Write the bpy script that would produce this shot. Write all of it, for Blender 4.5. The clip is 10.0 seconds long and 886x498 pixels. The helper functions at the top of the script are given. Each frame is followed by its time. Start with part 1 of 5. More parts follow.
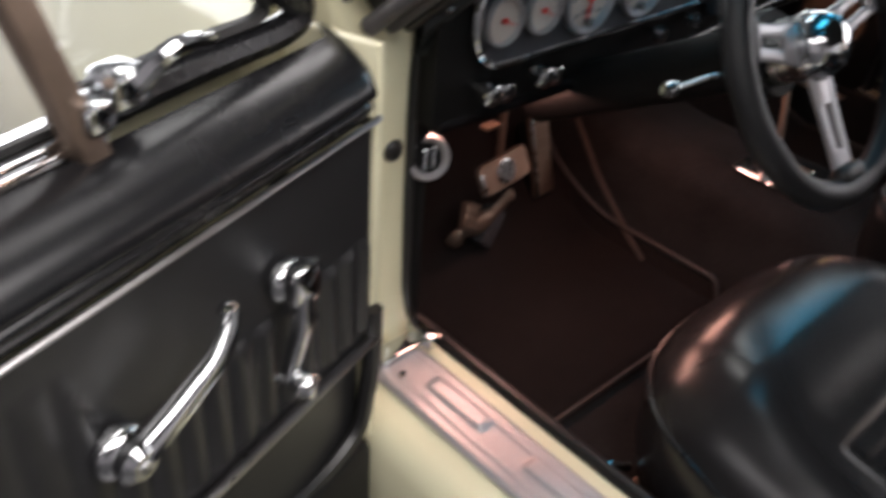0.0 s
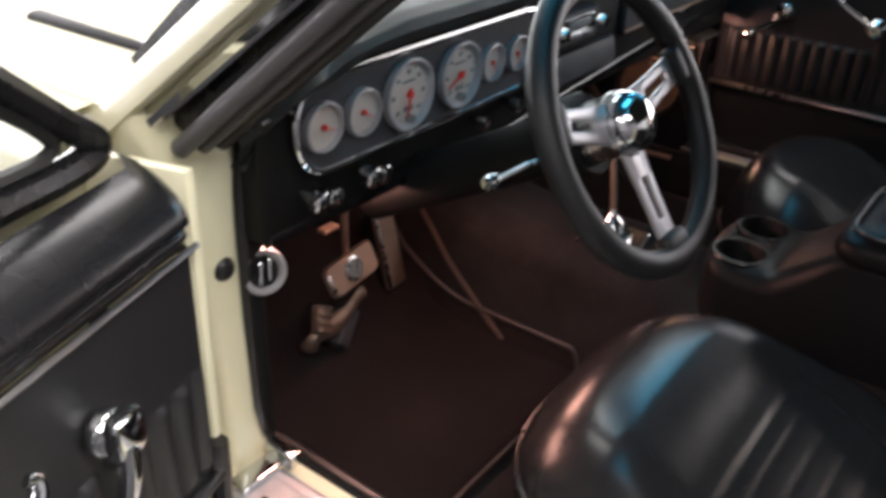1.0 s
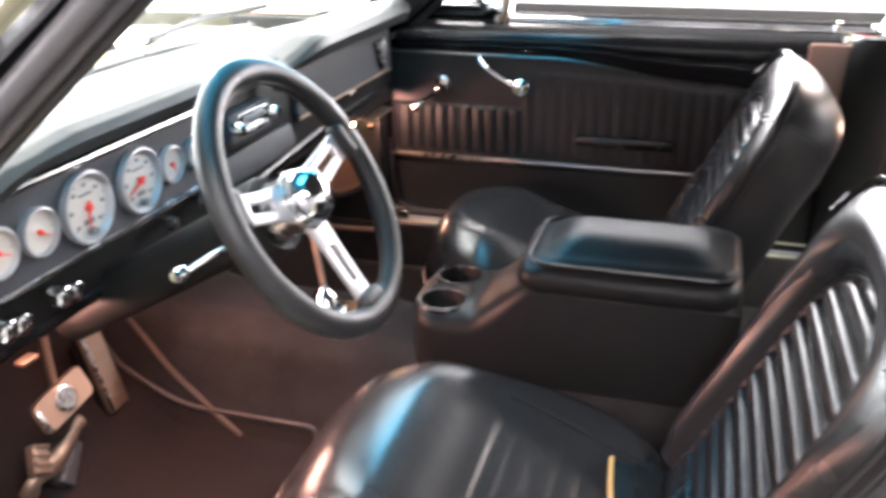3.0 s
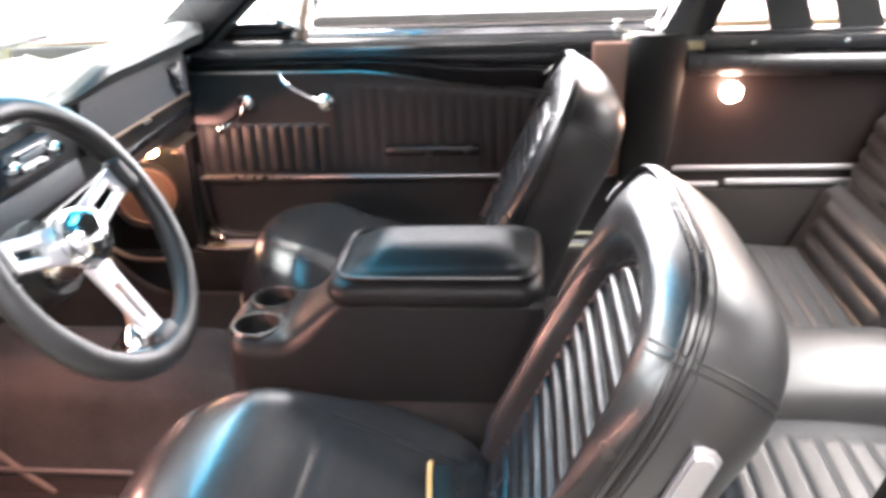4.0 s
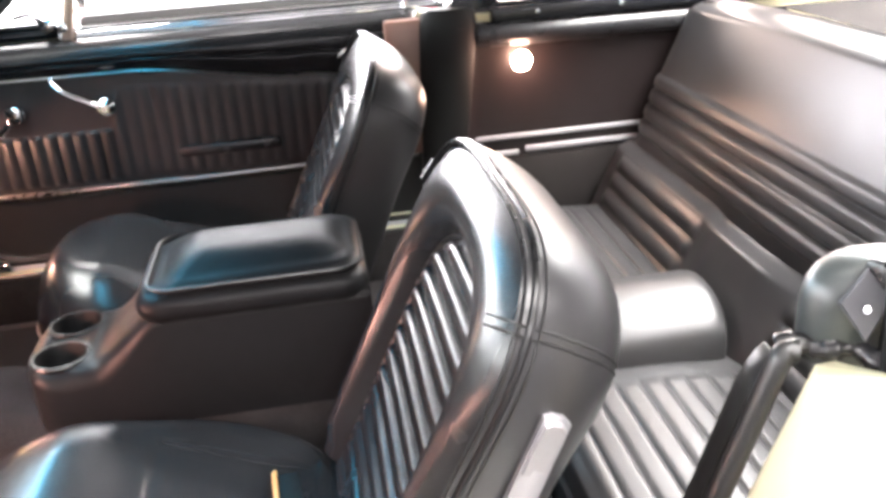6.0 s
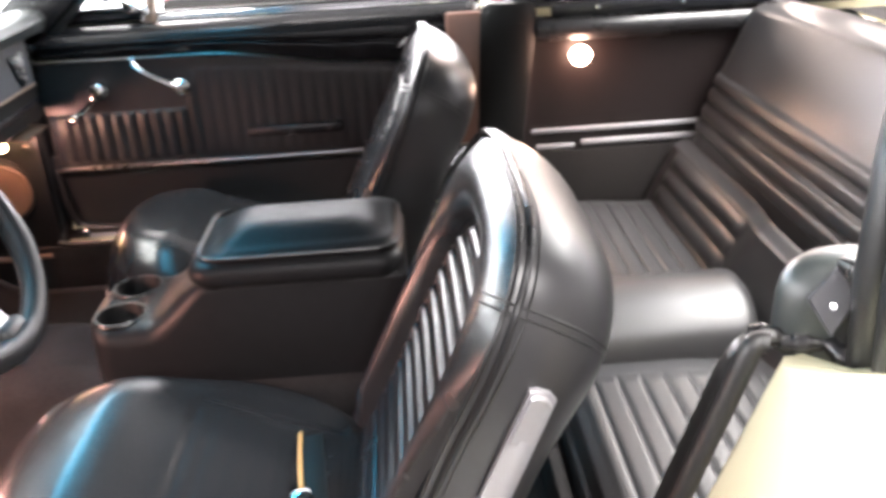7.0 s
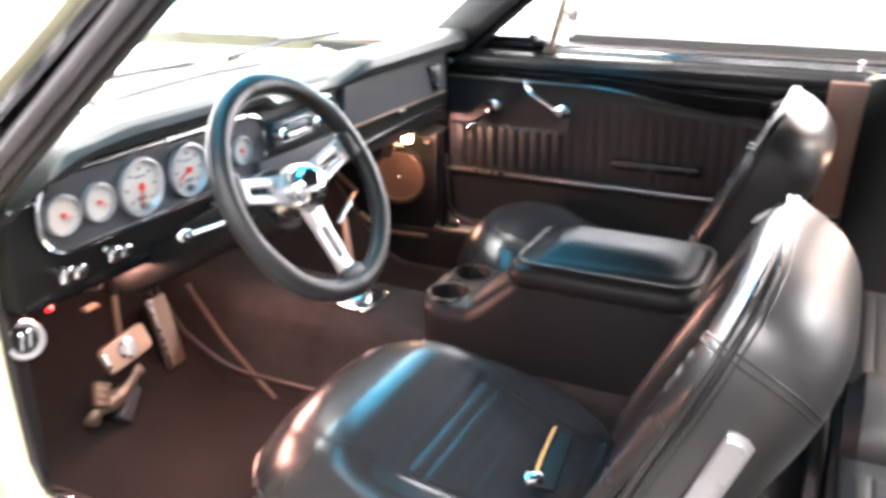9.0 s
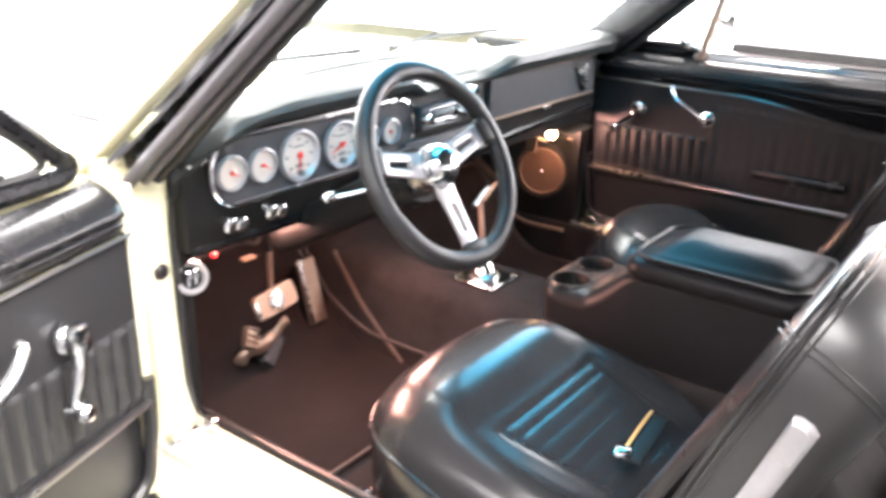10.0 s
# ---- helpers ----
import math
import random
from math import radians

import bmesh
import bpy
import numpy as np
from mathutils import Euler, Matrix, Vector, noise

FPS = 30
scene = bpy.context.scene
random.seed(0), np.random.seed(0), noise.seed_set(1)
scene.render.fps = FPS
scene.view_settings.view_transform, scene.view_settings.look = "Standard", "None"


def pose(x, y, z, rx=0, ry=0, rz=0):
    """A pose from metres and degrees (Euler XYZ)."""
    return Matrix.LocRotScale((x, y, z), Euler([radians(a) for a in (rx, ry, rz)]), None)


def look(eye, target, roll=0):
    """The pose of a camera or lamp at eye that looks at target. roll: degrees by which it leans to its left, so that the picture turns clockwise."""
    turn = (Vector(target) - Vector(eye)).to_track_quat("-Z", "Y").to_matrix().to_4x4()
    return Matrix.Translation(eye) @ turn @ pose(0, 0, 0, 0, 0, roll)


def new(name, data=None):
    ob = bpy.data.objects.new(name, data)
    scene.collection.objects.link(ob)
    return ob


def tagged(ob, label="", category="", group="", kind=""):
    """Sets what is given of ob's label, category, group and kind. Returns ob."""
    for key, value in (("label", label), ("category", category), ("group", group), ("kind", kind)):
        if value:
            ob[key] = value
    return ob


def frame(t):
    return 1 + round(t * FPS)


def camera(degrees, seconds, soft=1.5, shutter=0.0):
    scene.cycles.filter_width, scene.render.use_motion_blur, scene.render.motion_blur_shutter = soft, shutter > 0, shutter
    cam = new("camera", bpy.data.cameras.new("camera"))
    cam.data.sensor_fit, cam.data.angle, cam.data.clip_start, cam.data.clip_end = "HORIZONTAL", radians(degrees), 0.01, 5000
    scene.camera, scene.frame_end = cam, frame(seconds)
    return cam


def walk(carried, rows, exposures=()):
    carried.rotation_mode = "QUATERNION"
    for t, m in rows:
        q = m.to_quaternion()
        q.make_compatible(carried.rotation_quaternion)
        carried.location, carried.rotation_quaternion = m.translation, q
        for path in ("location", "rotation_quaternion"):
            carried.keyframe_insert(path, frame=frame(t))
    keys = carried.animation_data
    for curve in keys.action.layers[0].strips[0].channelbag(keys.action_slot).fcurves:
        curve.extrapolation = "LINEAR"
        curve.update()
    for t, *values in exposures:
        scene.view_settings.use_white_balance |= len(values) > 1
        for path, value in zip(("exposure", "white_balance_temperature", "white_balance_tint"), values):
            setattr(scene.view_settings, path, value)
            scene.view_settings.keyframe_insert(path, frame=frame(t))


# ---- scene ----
cam = camera(54.2, 10.0, 3.6, 0.6)
PATH = [
    (0, (-1.235, -0.695, 1.142), (-0.08, 0.467, -0.006), 4.7),
    (0.5, (-1.193, -0.692, 1.148), (0.117, 0.388, 0.091), 3.2),
    (1, (-1.19, -0.699, 1.154), (0.227, 0.322, 0.179), 2.6),
    (1.5, (-1.189, -0.707, 1.159), (0.34, 0.218, 0.262), 1.9),
    (2, (-1.201, -0.705, 1.161), (0.44, 0.041, 0.295), 1.0),
    (2.2, (-1.2, -0.705, 1.166), (0.47, -0.009, 0.313), 0.8),
    (3.3, (-1.223, -0.782, 1.155), (0.574, -0.331, 0.402), -1.4),
    (3.5, (-1.225, -0.796, 1.165), (0.586, -0.423, 0.402), -1.6),
    (4, (-1.204, -0.816, 1.162), (0.636, -0.629, 0.402), -2.2),
    (4.5, (-1.185, -0.805, 1.158), (0.665, -0.759, 0.399), -2.6),
    (5, (-1.171, -0.792, 1.156), (0.673, -0.885, 0.385), -3.1),
    (5.5, (-1.168, -0.787, 1.153), (0.655, -1.004, 0.359), -3.6),
    (5.7, (-1.165, -0.792, 1.148), (0.648, -1.044, 0.342), -4.0),
    (6.8, (-1.22, -0.851, 1.168), (0.592, -0.976, 0.331), -3.8),
    (7, (-1.232, -0.866, 1.162), (0.591, -0.922, 0.341), -3.5),
    (7.5, (-1.258, -0.905, 1.172), (0.573, -0.75, 0.384), -2.9),
    (8, (-1.276, -0.942, 1.179), (0.532, -0.566, 0.413), -2.2),
    (8.5, (-1.298, -0.963, 1.178), (0.47, -0.388, 0.441), -1.2),
    (9, (-1.334, -1.01, 1.183), (0.352, -0.205, 0.468), -0.1),
    (9.5, (-1.363, -1.054, 1.183), (0.238, -0.09, 0.471), 0.7),
    (10, (-1.406, -1.108, 1.191), (0.098, -0.001, 0.474), 1.4),
]
EXPOSURES = [(0, -0.15), (1.0, 0.35), (2.0, 1.05), (3.3, 2.5), (5.5, 2.88), (7.0, 2.42), (8.0, 2.25), (9.0, 2.45), (10, 2.6)]
walk(cam, [(t, look(eye, target, roll)) for t, eye, target, roll in PATH], EXPOSURES)

# ---- world, room light and exposure ----
world = bpy.data.worlds.new("world")
scene.world = world
world.use_nodes = True
world.node_tree.nodes["Background"].inputs[0].default_value = (0.9, 0.95, 1.0, 1)
world.node_tree.nodes["Background"].inputs[1].default_value = 0.3


def lamp(name, kind, power, colour, matrix, size=0.1, size_y=None):
    data = bpy.data.lights.new(name, kind)
    data.energy, data.color = power, colour
    if kind == "AREA":
        data.shape = "RECTANGLE" if size_y else "SQUARE"
        data.size = size
        if size_y:
            data.size_y = size_y
    elif kind == "POINT":
        data.shadow_soft_size = size
    ob = new(name, data)
    ob.matrix_basis = matrix
    return tagged(ob, category="light", kind="structure")


# Added unseen panels, each set where the vinyl needs a highlight or fill.
ADDED_PANELS = [(4.1, -4.85, 4.2, 3.6, 245), (0.3, -3.5, 3.2, 2.4, 190), (-2.2, -2.6, 3.2, 2.4, 105), (4.15, 0.95, 1.4, 0.9, 40), (-0.1, -0.3, 2.2, 0.9, 13), (-6.0, -0.8, 1.0, 4.0, 70), (1.3, 1.9, 2.6, 1.5, 60)]
for px, py, wx, wy, power in ADDED_PANELS:
    lamp("added_panel_light", "AREA", power, (1.0, 0.94, 0.95), pose(px, py, 3.92), wx, wy)
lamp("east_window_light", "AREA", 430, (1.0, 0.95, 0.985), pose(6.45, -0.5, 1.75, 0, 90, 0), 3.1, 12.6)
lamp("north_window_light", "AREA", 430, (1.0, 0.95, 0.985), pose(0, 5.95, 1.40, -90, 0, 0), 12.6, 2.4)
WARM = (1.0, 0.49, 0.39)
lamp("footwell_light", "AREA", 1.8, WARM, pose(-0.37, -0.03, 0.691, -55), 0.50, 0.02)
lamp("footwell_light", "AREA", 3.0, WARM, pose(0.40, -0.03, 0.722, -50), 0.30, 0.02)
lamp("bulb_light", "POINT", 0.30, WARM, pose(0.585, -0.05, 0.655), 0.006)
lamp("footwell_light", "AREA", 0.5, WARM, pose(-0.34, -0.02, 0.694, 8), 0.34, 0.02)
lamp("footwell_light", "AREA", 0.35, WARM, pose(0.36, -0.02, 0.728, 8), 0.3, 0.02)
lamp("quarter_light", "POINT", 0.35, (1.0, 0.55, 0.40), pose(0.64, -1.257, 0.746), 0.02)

# ---- materials ----


def material(name, colour, rough=0.5, metal=0.0, vary=0.12, scale=30.0, bump=0.0, bump_scale=400.0, rough_vary=0.1, coat=0.0, spec=0.5, second=None, fine_relief=1.0, soft_relief=1.5):
    """A surface with colour and gloss that vary at two scales, and a fine relief."""
    m = bpy.data.materials.new(name)
    m.use_nodes = True
    nt = m.node_tree
    b = nt.nodes["Principled BSDF"]
    link = nt.links.new
    tc = nt.nodes.new("ShaderNodeTexCoord")
    big, fine = nt.nodes.new("ShaderNodeTexNoise"), nt.nodes.new("ShaderNodeTexNoise")
    big.inputs["Scale"].default_value, fine.inputs["Scale"].default_value = scale / 6, scale * 4
    big.inputs["Detail"].default_value, fine.inputs["Detail"].default_value = 4, 3
    for n in (big, fine):
        link(tc.outputs["Object"], n.inputs["Vector"])
    mix = nt.nodes.new("ShaderNodeMath")
    mix.operation = "MULTIPLY_ADD"
    link(big.outputs["Fac"], mix.inputs[0])
    mix.inputs[1].default_value = 0.65
    half = nt.nodes.new("ShaderNodeMath")
    half.operation = "MULTIPLY"
    link(fine.outputs["Fac"], half.inputs[0])
    half.inputs[1].default_value = 0.35
    link(half.outputs[0], mix.inputs[2])
    ramp = nt.nodes.new("ShaderNodeMapRange")
    link(mix.outputs[0], ramp.inputs["Value"])
    ramp.inputs["From Min"].default_value, ramp.inputs["From Max"].default_value = 0.3, 0.7
    col = nt.nodes.new("ShaderNodeMix")
    col.data_type = "RGBA"
    link(ramp.outputs[0], col.inputs["Factor"])
    other = second or [c * (1 - vary) for c in colour]
    lighter = colour if second else [min(1, c * (1 + vary)) for c in colour]
    col.inputs["A"].default_value, col.inputs["B"].default_value = (*other, 1), (*lighter, 1)
    link(col.outputs["Result"], b.inputs["Base Color"])
    rr = nt.nodes.new("ShaderNodeMapRange")
    link(mix.outputs[0], rr.inputs["Value"])
    rr.inputs["From Min"].default_value, rr.inputs["From Max"].default_value = 0.3, 0.7
    rr.inputs["To Min"].default_value = max(0.02, rough * (1 - rough_vary))
    rr.inputs["To Max"].default_value = min(1.0, rough * (1 + rough_vary))
    link(rr.outputs[0], b.inputs["Roughness"])
    b.inputs["Metallic"].default_value = metal
    b.inputs["Specular IOR Level"].default_value = spec
    b.inputs["Coat Weight"].default_value = coat
    b.inputs["Coat Roughness"].default_value = 0.06
    if bump:
        tex = nt.nodes.new("ShaderNodeTexNoise")
        tex.inputs["Scale"].default_value, tex.inputs["Detail"].default_value = bump_scale, 2
        link(tc.outputs["Object"], tex.inputs["Vector"])
        soft = nt.nodes.new("ShaderNodeTexNoise")
        soft.inputs["Scale"].default_value = bump_scale / 25
        link(tc.outputs["Object"], soft.inputs["Vector"])
        add = nt.nodes.new("ShaderNodeMath")
        add.operation = "MULTIPLY_ADD"
        link(soft.outputs["Fac"], add.inputs[0])
        add.inputs[1].default_value = soft_relief
        grain = nt.nodes.new("ShaderNodeMath")
        grain.operation = "MULTIPLY"
        grain.inputs[1].default_value = fine_relief
        link(tex.outputs["Fac"], grain.inputs[0])
        link(grain.outputs[0], add.inputs[2])
        bn = nt.nodes.new("ShaderNodeBump")
        bn.inputs["Strength"].default_value, bn.inputs["Distance"].default_value = bump, 0.001 if bump_scale > 200 else 0.004
        link(add.outputs[0], bn.inputs["Height"])
        link(bn.outputs["Normal"], b.inputs["Normal"])
    return m


def glowing(name, colour, strength):
    m = bpy.data.materials.new(name)
    m.use_nodes = True
    b = m.node_tree.nodes["Principled BSDF"]
    b.inputs["Base Color"].default_value = (*colour, 1)
    b.inputs["Emission Color"].default_value, b.inputs["Emission Strength"].default_value = (*colour, 1), strength
    return m


def glazing(name, tint, band=None, low=0.0, high=1.0):
    """Clear glass with a faint mirror; with band, a tint that comes in towards the upper edge."""
    m = bpy.data.materials.new(name)
    m.use_nodes = True
    nt = m.node_tree
    nt.nodes.clear()
    out = nt.nodes.new("ShaderNodeOutputMaterial")
    mixer, gloss, clear = nt.nodes.new("ShaderNodeMixShader"), nt.nodes.new("ShaderNodeBsdfGlossy"), nt.nodes.new("ShaderNodeBsdfTransparent")
    gloss.inputs["Roughness"].default_value = 0.02
    facing, power, part_ = nt.nodes.new("ShaderNodeLayerWeight"), nt.nodes.new("ShaderNodeMath"), nt.nodes.new("ShaderNodeMath")
    facing.inputs["Blend"].default_value = 0.5
    power.operation, part_.operation = "POWER", "MULTIPLY_ADD"
    nt.links.new(facing.outputs["Facing"], power.inputs[0])
    power.inputs[1].default_value = 5.0
    nt.links.new(power.outputs[0], part_.inputs[0])
    part_.inputs[1].default_value, part_.inputs[2].default_value = 0.7, 0.05
    nt.links.new(part_.outputs[0], mixer.inputs[0])
    nt.links.new(clear.outputs[0], mixer.inputs[1])
    nt.links.new(gloss.outputs[0], mixer.inputs[2])
    nt.links.new(mixer.outputs[0], out.inputs["Surface"])
    clear.inputs["Color"].default_value = (*tint, 1)
    if band:
        tc, sep, mr, mc = (nt.nodes.new("ShaderNode" + k) for k in ("TexCoord", "SeparateXYZ", "MapRange", "Mix"))
        mc.data_type = "RGBA"
        nt.links.new(tc.outputs["Object"], sep.inputs[0])
        nt.links.new(sep.outputs["Z"], mr.inputs["Value"])
        mr.inputs["From Min"].default_value, mr.inputs["From Max"].default_value = low, high
        nt.links.new(mr.outputs[0], mc.inputs["Factor"])
        mc.inputs["A"].default_value, mc.inputs["B"].default_value = (*tint, 1), (*band, 1)
        nt.links.new(mc.outputs["Result"], clear.inputs["Color"])
    return m


VINYL = material("black_vinyl", (0.015, 0.0145, 0.0155), 0.26, spec=0.42, vary=0.15, scale=3, rough_vary=0.12, bump=0.35, bump_scale=600, fine_relief=0.15, soft_relief=0.4)
VINYL_SOFT = material("black_padded_vinyl", (0.010, 0.010, 0.0105), 0.28, spec=0.34, vary=0.15, scale=6, bump=0.35, bump_scale=600, fine_relief=0.15, soft_relief=0.4)
GRAINED = material("grained_console_vinyl", (0.010, 0.010, 0.0105), 0.40, spec=0.13, vary=0.2, scale=12, bump=0.5, bump_scale=700, fine_relief=0.3)
DASH_PAD = material("dash_pad_vinyl", (0.014, 0.016, 0.016), 0.44, bump=0.2, bump_scale=800, vary=0.15, scale=20)
PANEL = material("black_door_vinyl", (0.014, 0.014, 0.015), 0.40, bump=0.15, bump_scale=600, vary=0.2, scale=18)
GLOSS_BLACK = material("black_gloss_paint", (0.008, 0.008, 0.009), 0.26, spec=0.36, coat=0.0, vary=0.1, scale=8)
CRINKLE = material("dark_grey_crinkle", (0.035, 0.035, 0.04), 0.6, bump=0.5, bump_scale=900, vary=0.1, scale=30)
FLAT_BLACK = material("matt_black", (0.005, 0.005, 0.005), 0.6, vary=0.2, spec=0.25)
# Lighter, rougher copy of the black vinyl; the bench's brighter light is in it.
BENCH = material("lightened_black_bench_vinyl", (0.023, 0.0225, 0.0235), 0.36, spec=0.42, vary=0.15, scale=3, rough_vary=0.1, bump=0.35, bump_scale=600, fine_relief=0.15, soft_relief=0.3)
CAP_GREY = material("green_grey_trim_cap", (0.030, 0.035, 0.034), 0.36, vary=0.12, scale=20, bump=0.15, bump_scale=800)
QUARTER = material("dark_quarter_vinyl", (0.013, 0.0095, 0.0095), 0.33, spec=0.30, vary=0.15, scale=6, bump=0.3, bump_scale=600, fine_relief=0.15, soft_relief=0.4)
GREY_RUBBER = material("aged_grey_rubber", (0.085, 0.080, 0.085), 0.36, vary=0.15, scale=30, bump=0.1, bump_scale=300)
SEAM = material("brown_carpet_seam", (0.055, 0.036, 0.028), 0.7, vary=0.2, scale=80)
RUBBER = material("black_rubber", (0.010, 0.010, 0.010), 0.38, vary=0.25, scale=40, bump=0.15, bump_scale=300)
GRIP = material("black_leather_grip", (0.012, 0.012, 0.013), 0.44, spec=0.36, bump=0.3, bump_scale=900, vary=0.2)
CHROME = material("chrome", (0.62, 0.63, 0.64), 0.09, metal=1.0, vary=0.06, scale=25, rough_vary=0.4)
BRUSHED = material("worn_chrome", (0.46, 0.46, 0.46), 0.27, metal=1.0, vary=0.1, scale=30, rough_vary=0.4)
STRIP = material("dull_bright_strip", (0.34, 0.33, 0.33), 0.30, metal=1.0, vary=0.08, scale=25, rough_vary=0.15)
STEEL = material("brushed_steel", (0.27, 0.20, 0.155), 0.48, metal=0.85, vary=0.15, scale=60, rough_vary=0.3)
CREAM = material("cream_yellow_paint", (0.74, 0.71, 0.50), 0.24, coat=0.5, vary=0.03, scale=5)
CARPET = material("black_loop_carpet", (0.017, 0.0155, 0.0155), 0.95, bump=1.0, bump_scale=450, vary=0.6, scale=60, spec=0.15)
MAT = material("dark_cut_pile_mat", (0.0120, 0.0092, 0.0088), 0.95, bump=1.0, bump_scale=700, vary=0.35, scale=70, spec=0.1)
TRIM_CARPET = material("dark_trim_carpet", (0.013, 0.011, 0.0105), 0.9, bump=0.5, bump_scale=450, vary=0.3, scale=50, spec=0.2)
SATIN_ALU = material("satin_aluminium", (0.45, 0.44, 0.455), 0.38, metal=0.6, vary=0.06, scale=40, rough_vary=0.2)
HINGE_METAL = material("dull_hinge_metal", (0.34, 0.335, 0.35), 0.40, metal=0.6, vary=0.10, scale=40, rough_vary=0.25)
MAT_EDGE = material("bound_mat_edge", (0.024, 0.018, 0.016), 0.6, vary=0.15, scale=80)
DIAL = material("silver_white_dial", (0.56, 0.485, 0.43), 0.45, vary=0.03)
NEEDLE = material("red_needle", (0.75, 0.03, 0.02), 0.4)
INK = material("grey_dial_print", (0.16, 0.16, 0.16), 0.5)
RED_LENS = material("red_lens", (0.6, 0.02, 0.03), 0.2, coat=0.5)
CONE = material("brown_speaker_cone", (0.085, 0.048, 0.03), 0.6, vary=0.2, scale=40)
STRAP = material("tan_webbing", (0.45, 0.28, 0.10), 0.7, vary=0.15, scale=80)
HEADLINER = material("black_headliner", (0.035, 0.034, 0.036), 0.9, vary=0.15)
ROOM_WHITE = material("white_wall_paint", (0.84, 0.85, 0.86), 0.7, vary=0.03, scale=2)
# Ceiling and out-of-view walls are dark to cut bounce and keep reflections distinct.
CEILING_DARK = material("dark_grey_ceiling_board", (0.14, 0.14, 0.145), 0.8, vary=0.05, scale=3)
BOUNCE_GREY = material("low_bounce_grey", (0.24, 0.232, 0.24), 0.7, vary=0.06, scale=2)
FLOOR_GREY = material("dark_sealed_concrete", (0.05, 0.05, 0.053), 0.35, vary=0.25, scale=3)
PALE_PAINT = material("silver_white_car_paint", (0.72, 0.70, 0.70), 0.25, coat=0.8, vary=0.04, scale=4)
RED_REFLECTION = material("red_reflection_strip", (0.55, 0.05, 0.07), 0.25, coat=0.8, vary=0.04)
# Brown holds the copper lamp light seen on a dark post.
COPPER_LIT = material("copper_lit_post", (0.19, 0.10, 0.075), 0.32, vary=0.15, scale=6)
LENS = glowing("warm_lit_lens", (1.0, 0.78, 0.60), 14.0)
BULB = glowing("lit_bulb", (1.0, 0.62, 0.30), 30.0)
DAYLIGHT = glowing("bright_overcast_daylight", (1.02, 0.97, 1.02), 2.0)
TUBE_GLOW = glowing("lit_panel_diffuser", (1.0, 0.98, 0.95), 2.0)
COPPER_GLASS = glazing("copper_tinted_glass", (0.95, 0.86, 0.80))
CLEAR = glazing("clear_glass", (0.93, 0.96, 0.95))
WINDSCREEN = glazing("windscreen_glass", (0.88, 0.94, 0.92), (0.04, 0.36, 0.58), 1.055, 1.095)

# ---- shaping helpers ----


def join(*meshes):
    verts, faces = [], []
    for v, f in meshes:
        k = len(verts)
        verts += [tuple(p) for p in v]
        faces += [tuple(i + k for i in q) for q in f]
    return verts, faces


def moved(m, mesh):
    return [tuple(m @ Vector(p)) for p in mesh[0]], mesh[1]


def mirrored(mesh, s):
    if s > 0:
        return mesh
    return [(-x, y, z) for x, y, z in mesh[0]], [tuple(reversed(f)) for f in mesh[1]]


def grid(fn, nu, nv, wrap_u=False, wrap_v=False):
    """A net of quads over fn(a, b), a and b from 0 to 1."""
    verts = [tuple(fn(i / (nu if wrap_u else nu - 1), j / (nv if wrap_v else nv - 1))) for i in range(nu) for j in range(nv)]
    faces = []
    for i in range(nu if wrap_u else nu - 1):
        for j in range(nv if wrap_v else nv - 1):
            i2, j2 = (i + 1) % nu, (j + 1) % nv
            faces.append((i * nv + j, i2 * nv + j, i2 * nv + j2, i * nv + j2))
    return verts, faces


def loft(rings, cap=True, wrap=True):
    n = len(rings[0])
    verts = [tuple(p) for r in rings for p in r]
    faces = []
    for i in range(len(rings) - 1):
        for j in range(n if wrap else n - 1):
            faces.append((i * n + j, i * n + (j + 1) % n, (i + 1) * n + (j + 1) % n, (i + 1) * n + j))
    if cap and wrap:
        faces.append(tuple(reversed(range(n))))
        faces.append(tuple(range((len(rings) - 1) * n, len(rings) * n)))
    return verts, faces


def rbox(c, s, b=0.004, rot=(0, 0, 0), seg=2):
    bm = bmesh.new()
    bmesh.ops.create_cube(bm, size=1)
    bmesh.ops.scale(bm, vec=s, verts=bm.verts)
    if b:
        bmesh.ops.bevel(bm, geom=bm.edges[:], offset=min(b, min(s) * 0.49), segments=seg, profile=0.5, affect="EDGES")
    bm.transform(pose(*c, *rot))
    bm.verts.ensure_lookup_table()
    out = [tuple(v.co) for v in bm.verts], [tuple(v.index for v in f.verts) for f in bm.faces]
    bm.free()
    return out


def tube(pts, r, n=8, closed=False, flat=1.0):
    """A round bar along pts; r one number or one for each point; flat squeezes it along its first normal."""
    pts = [Vector(p) for p in pts]
    m = len(pts)
    rings, up = [], None
    for i, p in enumerate(pts):
        a = pts[(i + 1) % m] if closed or i < m - 1 else p
        b = pts[i - 1] if closed or i > 0 else p
        d = (a - b).normalized()
        if up is None:
            up = d.orthogonal().normalized()
        up = (up - d * up.dot(d)).normalized()
        side = d.cross(up)
        rad = r[i] if isinstance(r, (list, tuple)) else r
        rings.append([p + rad * (math.cos(t) * up * flat + math.sin(t) * side) for t in (2 * math.pi * k / n for k in range(n))])
    if closed:
        rings.append(rings[0])
    return loft(rings, cap=not closed)


def lathe(profile, origin, axis, n=24, cap=True):
    """profile: pairs of radius and height along axis."""
    q = Vector(axis).to_track_quat("Z", "Y").to_matrix()
    o = Vector(origin)
    rings = [[o + q @ Vector((max(r, 1e-5) * math.cos(t), max(r, 1e-5) * math.sin(t), h)) for t in (2 * math.pi * k / n for k in range(n))] for r, h in profile]
    return loft(rings, cap)


